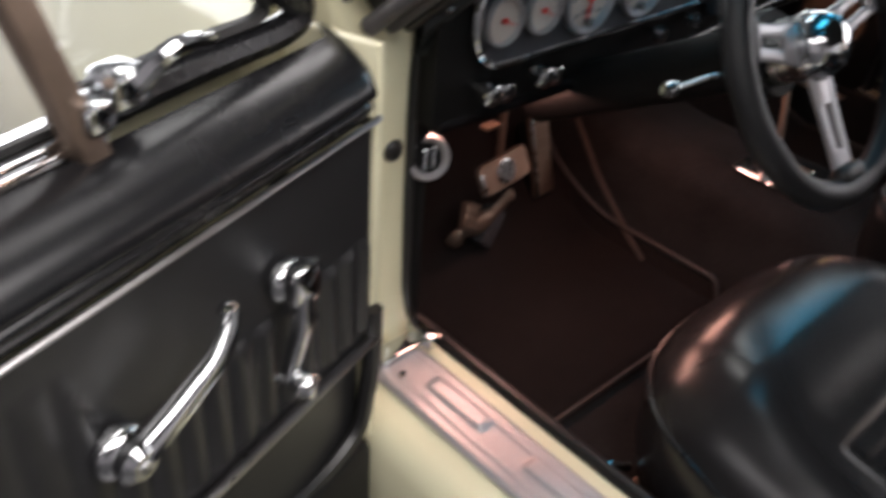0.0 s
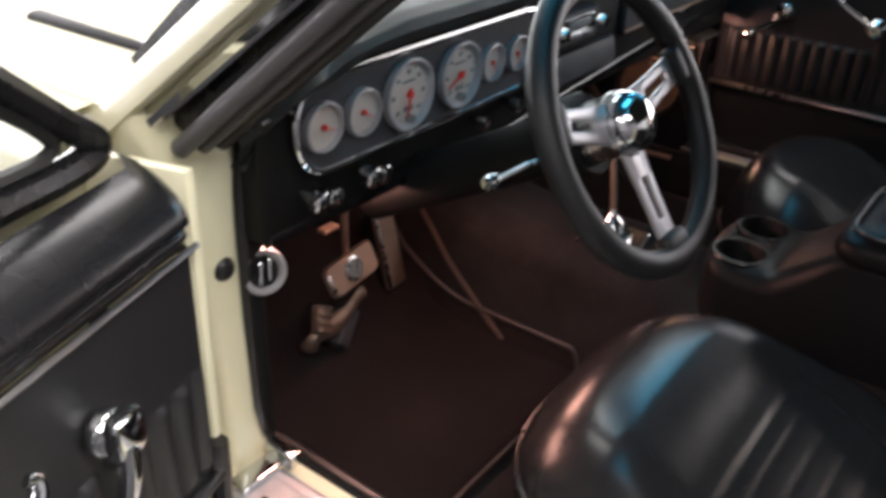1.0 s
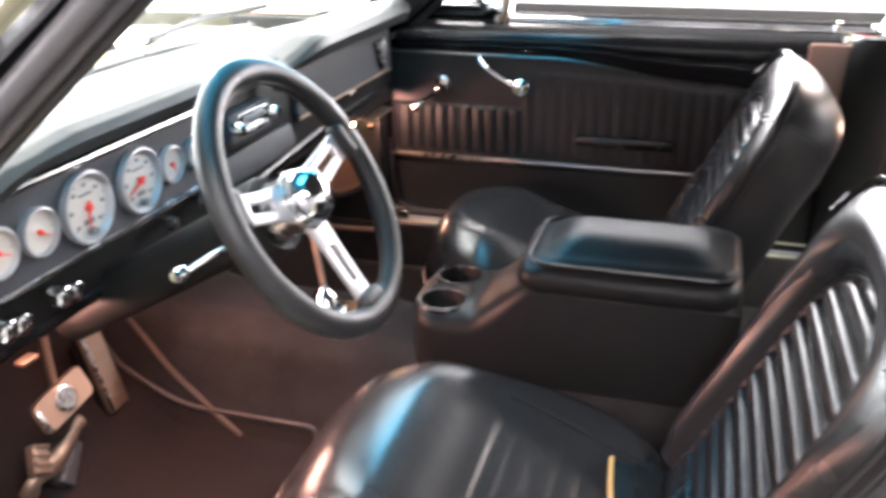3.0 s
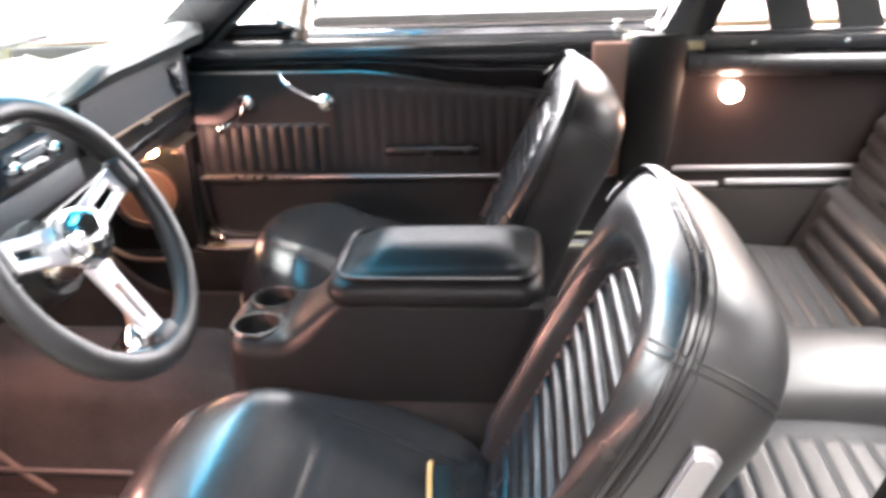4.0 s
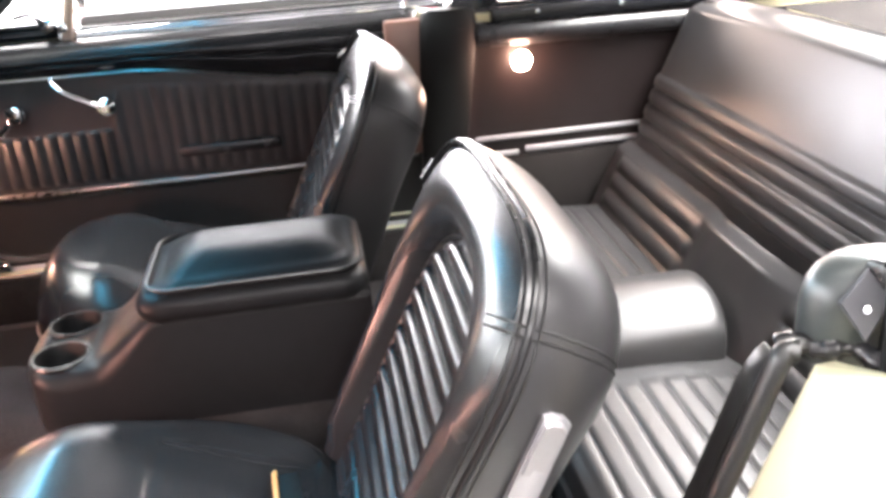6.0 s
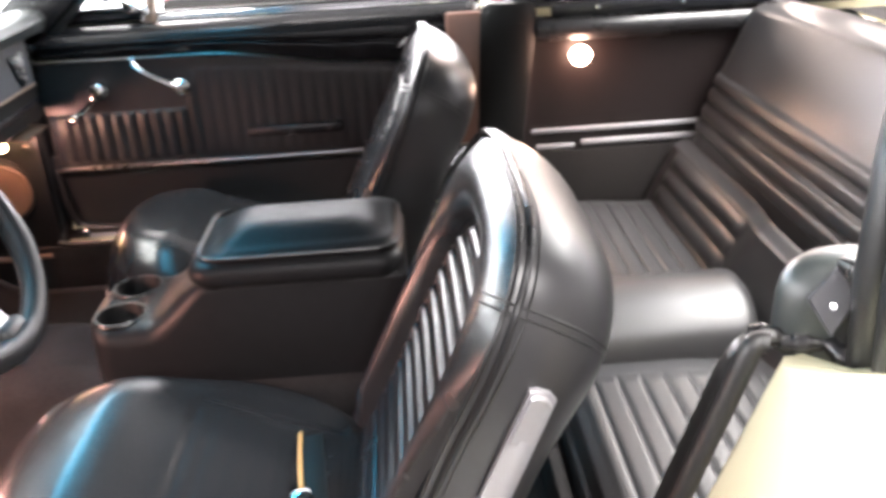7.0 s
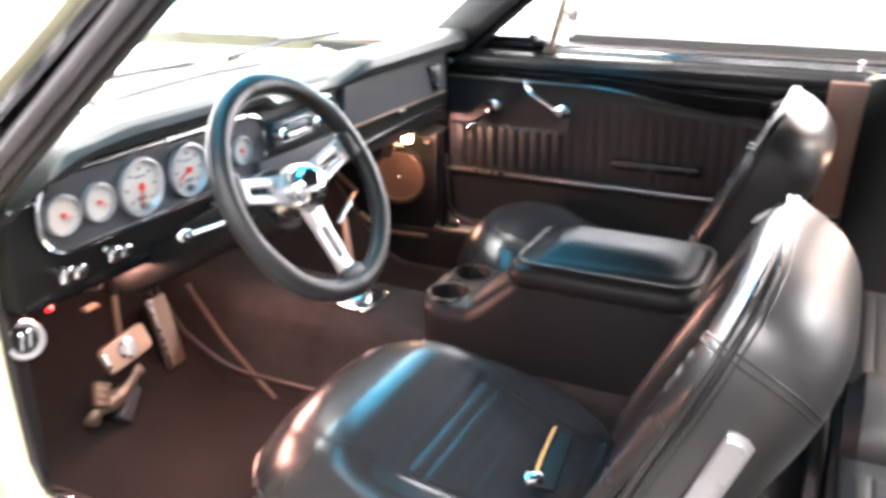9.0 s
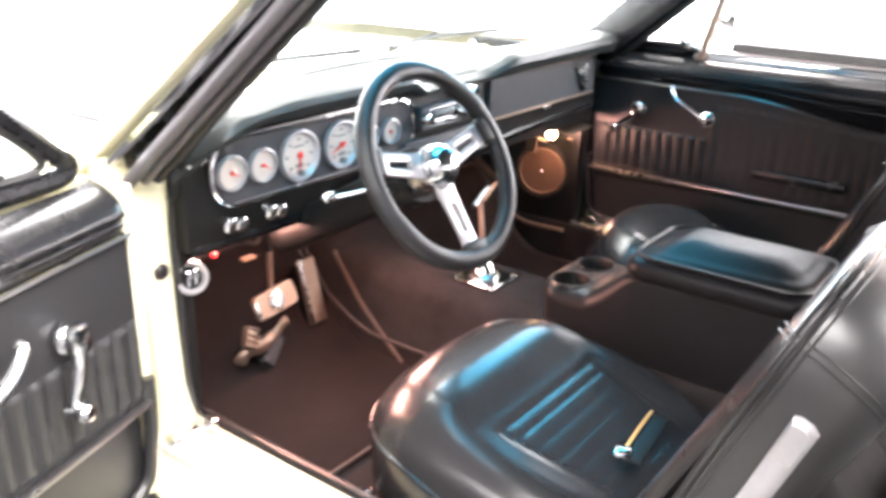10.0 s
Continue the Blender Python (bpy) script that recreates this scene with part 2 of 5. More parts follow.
def slab(outline, put, depth, edge=0.003):
    """A flat piece with rounded edges: outline of pairs, put(u, v, w) places it, w from 0 to depth."""
    cu = sum(p[0] for p in outline) / len(outline)
    cv = sum(p[1] for p in outline) / len(outline)

    def ring(k, w):
        out = []
        for u, v in outline:
            d = math.hypot(u - cu, v - cv) or 1
            f = (d - k) / d
            out.append(put(cu + (u - cu) * f, cv + (v - cv) * f, w))
        return out
    return loft([ring(edge, 0), ring(0, edge), ring(0, depth - edge), ring(edge, depth)])


def rounded(u0, v0, u1, v1, r, n=5):
    out = []
    for cx, cy, a in ((u1 - r, v1 - r, 0), (u0 + r, v1 - r, 90), (u0 + r, v0 + r, 180), (u1 - r, v0 + r, 270)):
        out += [(cx + r * math.cos(radians(a + 90 * k / n)), cy + r * math.sin(radians(a + 90 * k / n))) for k in range(n + 1)]
    return out


def smooth(a, b, x):
    t = min(1.0, max(0.0, (x - a) / (b - a)))
    return t * t * (3 - 2 * t)


def blend(points, x):
    """A value along a list of (x, value), eased from one to the next."""
    if x <= points[0][0]:
        return points[0][1]
    for (a, va), (b, vb) in zip(points, points[1:]):
        if x <= b:
            return va + (vb - va) * smooth(a, b, x)
    return points[-1][1]


def pleat(x, step, flat=2.4):
    """Flat-topped tubes with narrow grooves between, 0 to 1."""
    return 1 - (1 - abs(math.sin(math.pi * x / step))) ** flat


def curve(points, n=8):
    """A smooth line through points."""
    p = [Vector(q) for q in points]
    out = []
    for i in range(len(p) - 1):
        a, b, c, d = p[max(i - 1, 0)], p[i], p[i + 1], p[min(i + 2, len(p) - 1)]
        for k in range(n):
            t = k / n
            out.append(0.5 * (2 * b + (c - a) * t + (2 * a - 5 * b + 4 * c - d) * t * t + (3 * b - a - 3 * c + d) * t ** 3))
    return out + [p[-1]]


def thing(name, at, label, category, group="", kind=""):
    ob = new(name)
    ob.empty_display_size = 0.05
    ob.matrix_basis = at if isinstance(at, Matrix) else Matrix.Translation(at)
    return tagged(ob, label, category, group, kind)


def part(name, mesh, mat, parent=None, label="", flat=False):
    """One mesh, given in world places, as a part of parent."""
    data = bpy.data.meshes.new(name)
    data.from_pydata(mesh[0], [], mesh[1])
    bm = bmesh.new()
    bm.from_mesh(data)
    bmesh.ops.recalc_face_normals(bm, faces=bm.faces)
    for e in bm.edges:
        if len(e.link_faces) == 2 and e.calc_face_angle(0) > 0.75:
            e.smooth = False
    for f in bm.faces:
        f.smooth = not flat
    bm.to_mesh(data)
    bm.free()
    data.materials.append(mat)
    ob = new(name, data)
    if parent:
        ob.parent = parent
        if parent.type == "EMPTY":
            ob.matrix_parent_inverse = parent.matrix_basis.inverted()
    return tagged(ob, label)


def structure(name, mesh, mat, label, category, flat=False):
    return tagged(part(name, mesh, mat, flat=flat), label, category, kind="structure")



# ---- the showroom ----
structure("floor", rbox((0, -0.5, -0.05), (13, 13, 0.1), 0), FLOOR_GREY, "dark sealed concrete showroom floor", "floor", True)
# Unseen ceiling and rear walls, added dark to hold back bounced light.
structure("ceiling", rbox((0, -0.5, 4.05), (13.4, 13.4, 0.1), 0), CEILING_DARK, "unseen ceiling, dark grey to cut bounce light", "ceiling", True)
for nm, c, s in (("wall_south", (0, -7.1, 2.0), (13.4, 0.2, 4.0)), ("wall_west", (-6.6, -0.5, 2.0), (0.2, 13, 4.0))):
    structure(nm, rbox(c, s, 0), BOUNCE_GREY, "unseen wall, grey to cut bounce light", "wall", True)


def shop_front(name, length, top, m):
    """A glazed front: sill wall, header and upright bars."""
    wall = structure(name, moved(m, join(rbox((0, 0, 0.1), (length, 0.2, 0.2), 0.01), rbox((0, 0, (4.0 + top) / 2), (length, 0.2, 4.0 - top), 0.01))), ROOM_WHITE, "white shop-front frame with large windows", "window wall", True)
    n = int(length / 1.9)
    high = top - 0.2
    for k in range(n + 1):
        part("upright", moved(m, rbox((-length / 2 + length * k / n, 0, 0.2 + high / 2), (0.06, 0.12, high), 0.01)), ROOM_WHITE, wall)
        if k < n:
            part("pane", moved(m, rbox((-length / 2 + length * (k + 0.5) / n, 0, 0.2 + high / 2), (length / n - 0.06, 0.008, high), 0)), CLEAR, wall).visible_shadow = False


shop_front("window_wall_north", 13.2, 2.6, pose(0, 6.1, 0))
shop_front("window_wall_east", 13.2, 3.3, pose(6.6, -0.5, 0, 0, 0, 90))
structure("backdrop", join(rbox((2, 9.0, 4.4), (24, 0.1, 9.6), 0), rbox((9.5, -0.5, 4.4), (0.1, 22, 9.6), 0)), DAYLIGHT, "bright overcast daylight outside the windows", "backdrop", True)
structure("ground", rbox((3, 1.5, -0.12), (26, 26, 0.04), 0), ROOM_WHITE, "pale forecourt outside the windows", "ground", True)
# Bodies for the added panels; out of view overhead.
for px, py, wx, wy, power in ADDED_PANELS:
    light = thing("added_panel", (px, py, 4.0), "unseen white light panel added for highlights and fill", "light", "lights on the ceiling")
    part("tray", rbox((px, py, 3.975), (wx + 0.1, wy + 0.1, 0.05), 0.005), CEILING_DARK, light)
    part("diffuser", rbox((px, py, 3.945), (wx, wy, 0.006), 0.002), TUBE_GLOW, light, "glowing white face of the added panel")

# ---- the car's body ----
body = thing("fastback_car", (0, -0.5, 0), "cream-yellow fastback coupe with black interior and open door", "car")
PIL = [(0.395, -0.706, -0.634), (0.43, -0.706, -0.652), (0.48, -0.708, -0.662), (0.6, -0.716, -0.666), (0.7, -0.728, -0.667), (0.76, -0.740, -0.666), (0.82, -0.758, -0.660), (0.862, -0.775, -0.655), (0.875, -0.775, -0.655)]


def hinge_pillar(s):
    rings = []
    for z, xo, xi in PIL:
        r = 0.012
        rings.append([(xo, 0.10, z), (xo, -0.06 + r, z), (xo + r * 0.4, -0.06 + r * 0.3, z), (xo + r, -0.06, z), (xi - r, -0.06, z), (xi - r * 0.3, -0.06 + r * 0.4, z), (xi, -0.06 + r, z), (xi, 0.10, z)])
    return mirrored(loft(rings), s)


def sill_beam(s):
    prof = [(-0.80, 0.18), (-0.80, 0.30), (-0.795, 0.37), (-0.782, 0.392), (-0.765, 0.398), (-0.665, 0.402), (-0.64, 0.40), (-0.632, 0.39), (-0.630, 0.29), (-0.630, 0.18)]
    return mirrored(loft([[(x, y, z) for x, z in prof] for y in (-1.08, -0.8, -0.3, 0.1)]), s)


for s, side in ((1, "driver"), (-1, "passenger")):
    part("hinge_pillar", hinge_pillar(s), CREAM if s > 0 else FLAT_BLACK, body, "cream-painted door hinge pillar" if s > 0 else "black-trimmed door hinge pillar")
    part("sill", sill_beam(s), CREAM, body, "cream-painted door sill")
    part("pillar_seal", mirrored(tube(curve([(-0.654, -0.052, 0.87), (-0.662, -0.052, 0.7), (-0.658, -0.052, 0.48), (-0.643, -0.052, 0.42), (-0.628, -0.075, 0.405), (-0.63, -0.3, 0.404), (-0.63, -1.05, 0.404)]), 0.007), s), RUBBER, body, "black door seal")
part("pillar_plug", lathe([(0.0, 0.006), (0.008, 0.006), (0.0125, 0.002), (0.0135, 0)], (-0.693, -0.0605, 0.684), (0, -1, 0), 20), RUBBER, body, "round black rubber plug in the pillar")


def sill_plate(s):
    q = []
    base = lambda x: 0.404 + 0.0035 * smooth(-0.74, -0.733, x) * (1 - smooth(-0.672, -0.665, x))
    def f(a, b):
        x, y = -0.742 + 0.079 * a, -0.075 - 0.98 * b
        rib = 0.0015 * max(0, math.sin(a * math.pi * 9)) * (smooth(0.72, 0.75, a) + 1 - smooth(0.25, 0.28, a))
        for c in (-0.2, -0.36, -0.52, -0.68, -0.84):
            rib += 0.004 * (1 - smooth(0.042, 0.05, abs(y - c))) * (1 - smooth(0.008, 0.014, abs(x + 0.695)))
        return (x, y, base(x) + rib + 0.001)
    return mirrored(grid(f, 40, 260), s)


for s in (1, -1):
    plate = thing("sill_plate", (-0.70 * s, -0.5, 0.4), "bright stamped aluminium sill plate on the door sill", "sill plate", "sill plates")
    part("plate", sill_plate(s), SATIN_ALU, plate)
    part("end_clip", mirrored(join(rbox((-0.69, -0.085, 0.412), (0.075, 0.03, 0.012), 0.004), rbox((-0.655, -0.088, 0.42), (0.02, 0.05, 0.02), 0.005)), s), CHROME, plate, "bright end clip")
    for y in (-0.12, -0.4, -0.7, -1.0):
        part("screw", mirrored(lathe([(0, 0.003), (0.004, 0.003), (0.006, 0)], (-0.715, y, 0.408), (0, 0, 1), 12), s), CHROME, plate)

# floor pan, toe board, tunnel
TUNNEL = 0.012


def tunnel_top(y):
    top = 0.462 + 0.026 * smooth(-0.40, -0.26, y) + 0.05 * smooth(-0.02, 0.25, y)
    return top + (0.30 - top) * smooth(-0.86, -1.0, y)


def tunnel_half(k, y):
    """Half the tunnel's width, k from 0 at the floor to 1 at its top."""
    swell = 0.035 * smooth(0.0, 0.35, y)
    return 0.150 + swell - (0.042 + 0.5 * swell) * k ** 0.8 - 0.05 * max(0.0, k - 0.8) ** 2 / 0.04


def floor_height(x, y):
    side, top = abs(x - TUNNEL), tunnel_top(y)
    if side >= tunnel_half(0, y):
        z = 0.29
    elif side <= tunnel_half(1, y):
        z = top
    else:
        lo, hi = 0.0, 1.0
        for _ in range(18):
            mid = (lo + hi) / 2
            lo, hi = (mid, hi) if tunnel_half(mid, y) > side else (lo, mid)
        z = 0.29 + (top - 0.29) * lo
    return max(z, 0.29 + 0.40 * smooth(0.0, 0.42, y) ** 1.2)


part("floor_pan", grid(lambda a, b: (-0.66 + 1.32 * a, 0.40 - 1.45 * b, floor_height(-0.66 + 1.32 * a, 0.40 - 1.45 * b)), 260, 110), CARPET, body, "black loop-pile carpet over the floor and tunnel")
part("underside", rbox((0, -0.5, 0.2), (1.5, 1.8, 0.04), 0.01), FLAT_BLACK, body)
part("firewall", rbox((0, 0.42, 0.53), (1.36, 0.03, 0.6), 0.01), FLAT_BLACK, body, "black firewall")
SEAM_LINE = [(0.86, 0.150), (0.70, 0.105), (0.50, 0.06), (0.32, 0.01), (0.16, -0.035), (0.05, -0.075)]
seam_line = [(TUNNEL - tunnel_half(k, y) - 0.001, y, 0.29 + (tunnel_top(y) - 0.29) * k + 0.002) for k, y in SEAM_LINE]
part("carpet_seam", tube(curve(seam_line, 10), 0.0055, 8), SEAM, body, "raised carpet seam on the tunnel")

# kick panels
for s in (1, -1):
    part("kick_panel", mirrored(rbox((-0.645, 0.13, 0.58), (0.026, 0.37, 0.60), 0.008), s), FLAT_BLACK, body, "black kick panel")
    part("sill_carpet", mirrored(rbox((-0.632, -0.45, 0.335), (0.02, 1.22, 0.135), 0.006), s), CARPET, body, "black carpet up the sill's inner side")

# windscreen pillars, header, roof
def a_pillar(s):
    a, b = Vector((-0.70, -0.075, 0.845)), Vector((-0.675, -0.56, 1.255))
    d = (b - a).normalized()
    out = []
    inner = loft([[p + Vector(q) for q in ((-0.035, 0.025, 0.02), (-0.03, 0.075, 0.06), (0.012, 0.075, 0.06), (0.025, 0.03, 0.02), (0.022, 0.0, 0.0), (-0.005, -0.006, -0.006), (-0.03, 0.0, 0.0))] for p in (a, a.lerp(b, 0.5), b)])
    return mirrored(inner, s)


for s in (1, -1):
    part("windscreen_pillar", a_pillar(s), GLOSS_BLACK, body, "black inner windscreen pillar")
    for k, (dx, dy, r, m) in enumerate(((0.0, -0.008, 0.009, RUBBER), (-0.018, -0.004, 0.008, GREY_RUBBER), (-0.036, 0.006, 0.010, GREY_RUBBER))):
        part("pillar_weatherstrip", mirrored(tube([(-0.70 + dx, -0.075 + dy, 0.836), (-0.675 + dx, -0.56 + dy, 1.246)], r, 10), s), m, body, "ribbed black rubber weatherstrip")
    part("drip_rail", mirrored(tube([(-0.755, -0.045, 0.858), (-0.735, -0.30, 1.06), (-0.715, -0.56, 1.262)], 0.009, 8), s), CHROME, body, "bright windscreen edge trim")
    part("outer_pillar", mirrored(loft([[(x - 0.03 + dx, y + dy, z + dz) for dx, dy, dz in ((-0.018, 0.022, 0), (-0.020, 0.034, 0.008), (-0.010, 0.046, 0.02), (0.018, 0.046, 0.02), (0.018, 0.022, 0))] for x, y, z in ((-0.735, 0.02, 0.80), (-0.732, -0.05, 0.855), (-0.69, -0.56, 1.255))]), s), CREAM, body, "cream windscreen pillar")

roof_z = lambda x, y: 1.285 - 0.10 * (x / 0.62) ** 4 * 0.5 - 0.05 * smooth(-1.3, -2.2, y) * 1.5 - 0.03 * smooth(-0.75, -0.5, y)
header_y = lambda x: -0.545 + 0.16 * (1 - (abs(x) / 0.66) ** 2.6)


def roof_sheet(lift, inset):
    def at(a, b):
        x = (-0.68 + inset) + 2 * (0.68 - inset) * a
        y = (header_y(x) - inset) * (1 - b) + (-1.52 + inset) * b
        return (x, y, roof_z(x, y) + lift)
    return grid(at, 24, 24)


part("roof", roof_sheet(0.02, 0.0), CREAM, body, "cream roof panel")
part("headliner", roof_sheet(-0.015, 0.01), HEADLINER, body, "black vinyl headliner")
part("header_rail", loft([[(x, header_y(x) + dy, roof_z(x, header_y(x)) - 0.01 + dz) for dy, dz in ((-0.004, 0.022), (-0.004, -0.014), (-0.016, -0.026), (-0.044, -0.026), (-0.056, -0.012), (-0.056, 0.022))] for x in [-0.66 + 1.32 * k / 24 for k in range(25)]]), HEADLINER, body, "black windscreen header rail")

# cowl, wings and bonnet
def bonnet(a, b):
    x, y = -0.70 + 1.40 * a, 0.27 + 1.15 * b
    u = x / 0.70
    z = 0.888 - 0.03 * u * u - 0.02 * abs(u) ** 6 - 0.05 * b * b
    z += 0.022 * (1 - smooth(0.10, 0.36, abs(x))) * smooth(0.1, 0.3, b)
    return (x, y, z)


part("bonnet", grid(bonnet, 40, 30), CREAM, body, "cream bonnet")
part("cowl", grid(lambda a, b: (-0.72 + 1.44 * a, 0.13 + 0.13 * b + 0.02 * (1 - (2 * a - 1) ** 2), 0.885 - 0.03 * (2 * a - 1) ** 2 - 0.012 * math.sin(b * math.pi)), 30, 8), CREAM, body, "cream cowl below the windscreen")
for s in (1, -1):
    part("front_wing", mirrored(grid(lambda a, b: (-0.835 - 0.03 * math.sin(min(1, a * 1.6) * math.pi) + 0.155 * smooth(0.62, 1, a), 0.0 + 1.45 * b, 0.22 + 0.65 * min(1, a * 1.4) ** 0.9 + 0.018 * smooth(0.7, 1, a) - 0.03 * b), 30, 24), s), CREAM, body, "cream front wing")
part("scoop", loft([[(x * w, y, 0.868 + h * k) for x, k in ((-0.22, 0), (-0.20, 0.7), (-0.12, 1), (0.12, 1), (0.20, 0.7), (0.22, 0))] for y, w, h in ((0.55, 0.8, 0.02), (0.7, 1, 0.055), (1.0, 1.0, 0.06), (1.12, 0.95, 0.05))]), CREAM, body, "low bonnet scoop")

part("nose_panel", rbox((0, 1.42, 0.60), (1.58, 0.06, 0.46), 0.02), CREAM, body, "cream front panel")


# windscreen
def screen(a, b):
    u = 2 * a - 1
    lo = Vector((0.655 * u, 0.155 - 0.185 * abs(u) ** 2.2, 0.885 - 0.02 * u * u))
    hi = Vector((0.62 * u, header_y(0.62 * u) - 0.002, 1.25 - 0.03 * u ** 4))
    return lo.lerp(hi, b)


part("windscreen", grid(screen, 40, 16), WINDSCREEN, body, "clear windscreen with a blue tinted top band")
part("windscreen_gasket", tube([screen(k / 40, 0) + Vector((0, -0.004, 0.0)) for k in range(41)], 0.007, 6), RUBBER, body, "black windscreen gasket")
part("windscreen_trim", tube([screen(k / 40, 0.012) + Vector((0, 0.016, 0.002)) for k in range(41)], 0.006, 6), CHROME, body, "bright lower windscreen trim")
for x0, x1 in ((-0.46, 0.02), (0.10, 0.56)):
    wiper = thing("windscreen_wiper", (x0, 0.19, 0.9), "black windscreen wiper resting on the glass", "wiper", "wipers")
    part("blade", tube([(x0, 0.165, 0.915), ((x0 + x1) / 2, 0.195, 0.918), (x1, 0.178, 0.915)], 0.007, 6), RUBBER, wiper)
    part("arm", tube([(x0 + 0.02, 0.20, 0.895), ((x0 + x1) / 2, 0.205, 0.925)], 0.004, 6), FLAT_BLACK, wiper)
for x in (-0.36, 0.0, 0.30):
    part("trim_clip", lathe([(0, 0.006), (0.006, 0.006), (0.009, 0)], (x, 0.11 - 0.185 * (abs(x) / 0.655) ** 2.2, 0.912), (0, -0.5, 0.9), 12), CHROME, body)

# ---- lock pillar, quarter trim and rear of the cabin ----
def edge_y(z, s):
    """The line of the lock pillar's inner edge."""
    return -1.016 - 0.34 * max(0.0, z - 0.5) if s > 0 else -1.052 - 0.085 * smooth(0.5, 0.86, z)


def lock_pillar(s):
    prof = lambda z: edge_y(z, s) - 0.008
    rings = []
    k = 0.0 if s > 0 else 0.036
    for i in range(12):
        z = 0.39 + 0.46 * i / 11
        y = prof(z)
        tip = lambda x, yy: (x, yy, z if s < 0 else z - 0.05 * i / 11 * smooth(-0.80, -0.68, x))
        rings.append([tip(*q) for q in ((-0.80, y - 0.30), (-0.80, y - 0.012), (-0.79, y), (-0.69 - k, y + 0.012), (-0.675 - k, y + 0.004), (-0.674 - k, y - 0.012), (-0.712, y - 0.03), (-0.712, y - 0.30))])
    return mirrored(loft(rings), s)


for s in (1, -1):
    part("lock_pillar", lock_pillar(s), CREAM, body, "cream door lock pillar")
    edge = [(-0.663, edge_y(z, s), z) for z in [0.40 + 0.40 * k / 10 for k in range(11)]]
    top = [(-0.662, -1.124, 0.806), (-0.664, -1.131, 0.806)] if s > 0 else [(-0.668, -1.138, 0.822), (-0.685, -1.150, 0.824)]
    part("lock_pillar_seal", mirrored(tube(curve(edge + top, 4), 0.009, 16), s), RUBBER, body, "black rubber door seal")
    part("rear_wing", mirrored(grid(lambda a, b: (-0.80 - 0.03 * math.sin(a * math.pi), -1.2 - 1.5 * b, 0.25 + 0.63 * a), 10, 16), s), CREAM, body, "cream rear wing")
    # belt rail and rear roof pillar with its louvre slats
    part("quarter_rail", mirrored(join(rbox((-0.675, -1.52, 0.852), (0.03, 0.66, 0.034), 0.006), rbox((-0.70, -1.52, 0.872), (0.05, 0.66, 0.01), 0.003)), s), GLOSS_BLACK, body, "black rail along the quarter trim with screws")
    for y in (-1.289, -1.475, -1.62, -1.77):
        part("rail_screw", mirrored(lathe([(0, 0.003), (0.0045, 0.0025), (0.006, 0)], (-0.66, y, 0.853), (1, 0, 0), 10), s), CHROME, body)
    if s > 0:
        continue
    part("roof_pillar", mirrored(loft([[(-0.72 + d, y0, z), (-0.72 + d, y1, z), (-0.68 + d, y1, z), (-0.665 + d, (y0 + y1) / 2, z), (-0.68 + d, y0, z)] for y0, y1, z, d in ((-1.205, -1.10, 0.87, 0), (-1.24, -1.14, 0.95, 0), (-1.36, -1.27, 1.26, 0.06))]), s), GLOSS_BLACK, body, "glossy black door-window pillar")
    part("pillar_bright_edge", mirrored(tube([(-0.71, -1.09, 0.88), (-0.71, -1.125, 0.95), (-0.65, -1.255, 1.26)], 0.006, 6), s), CHROME, body, "bright window edge")
    for k in range(6):
        y = -1.375 - 0.142 * k
        part("louvre_slat", mirrored(loft([[(-0.73, y + 0.042 + d, z), (-0.73, y - 0.042 + d, z), (-0.705, y - 0.045 + d, z), (-0.705, y + 0.045 + d, z)] for z, d in ((0.876, 0), (1.2, 0.10))]), s), FLAT_BLACK, body, "black louvre slat")
    part("belt_panel", mirrored(rbox((-0.765, -1.50, 0.845), (0.09, 0.80, 0.05), 0.01), s), GLOSS_BLACK, body, "black belt-line panel")
    part("quarter_window", mirrored(rbox((-0.755, -1.66, 1.06), (0.006, 1.1, 0.38), 0), s), COPPER_GLASS, body, "copper tinted quarter window")


def quarter_panel(a, b):
    y = -1.10 - 0.62 * a
    z = 0.30 + 0.535 * b
    x = 0.668 + 0.028 * smooth(-1.10, -1.16, y) - 0.03 * smooth(0.93, 1.0, b) - 0.012 * smooth(-1.10, -1.125, y) + 0.0
    return (x, y, z)


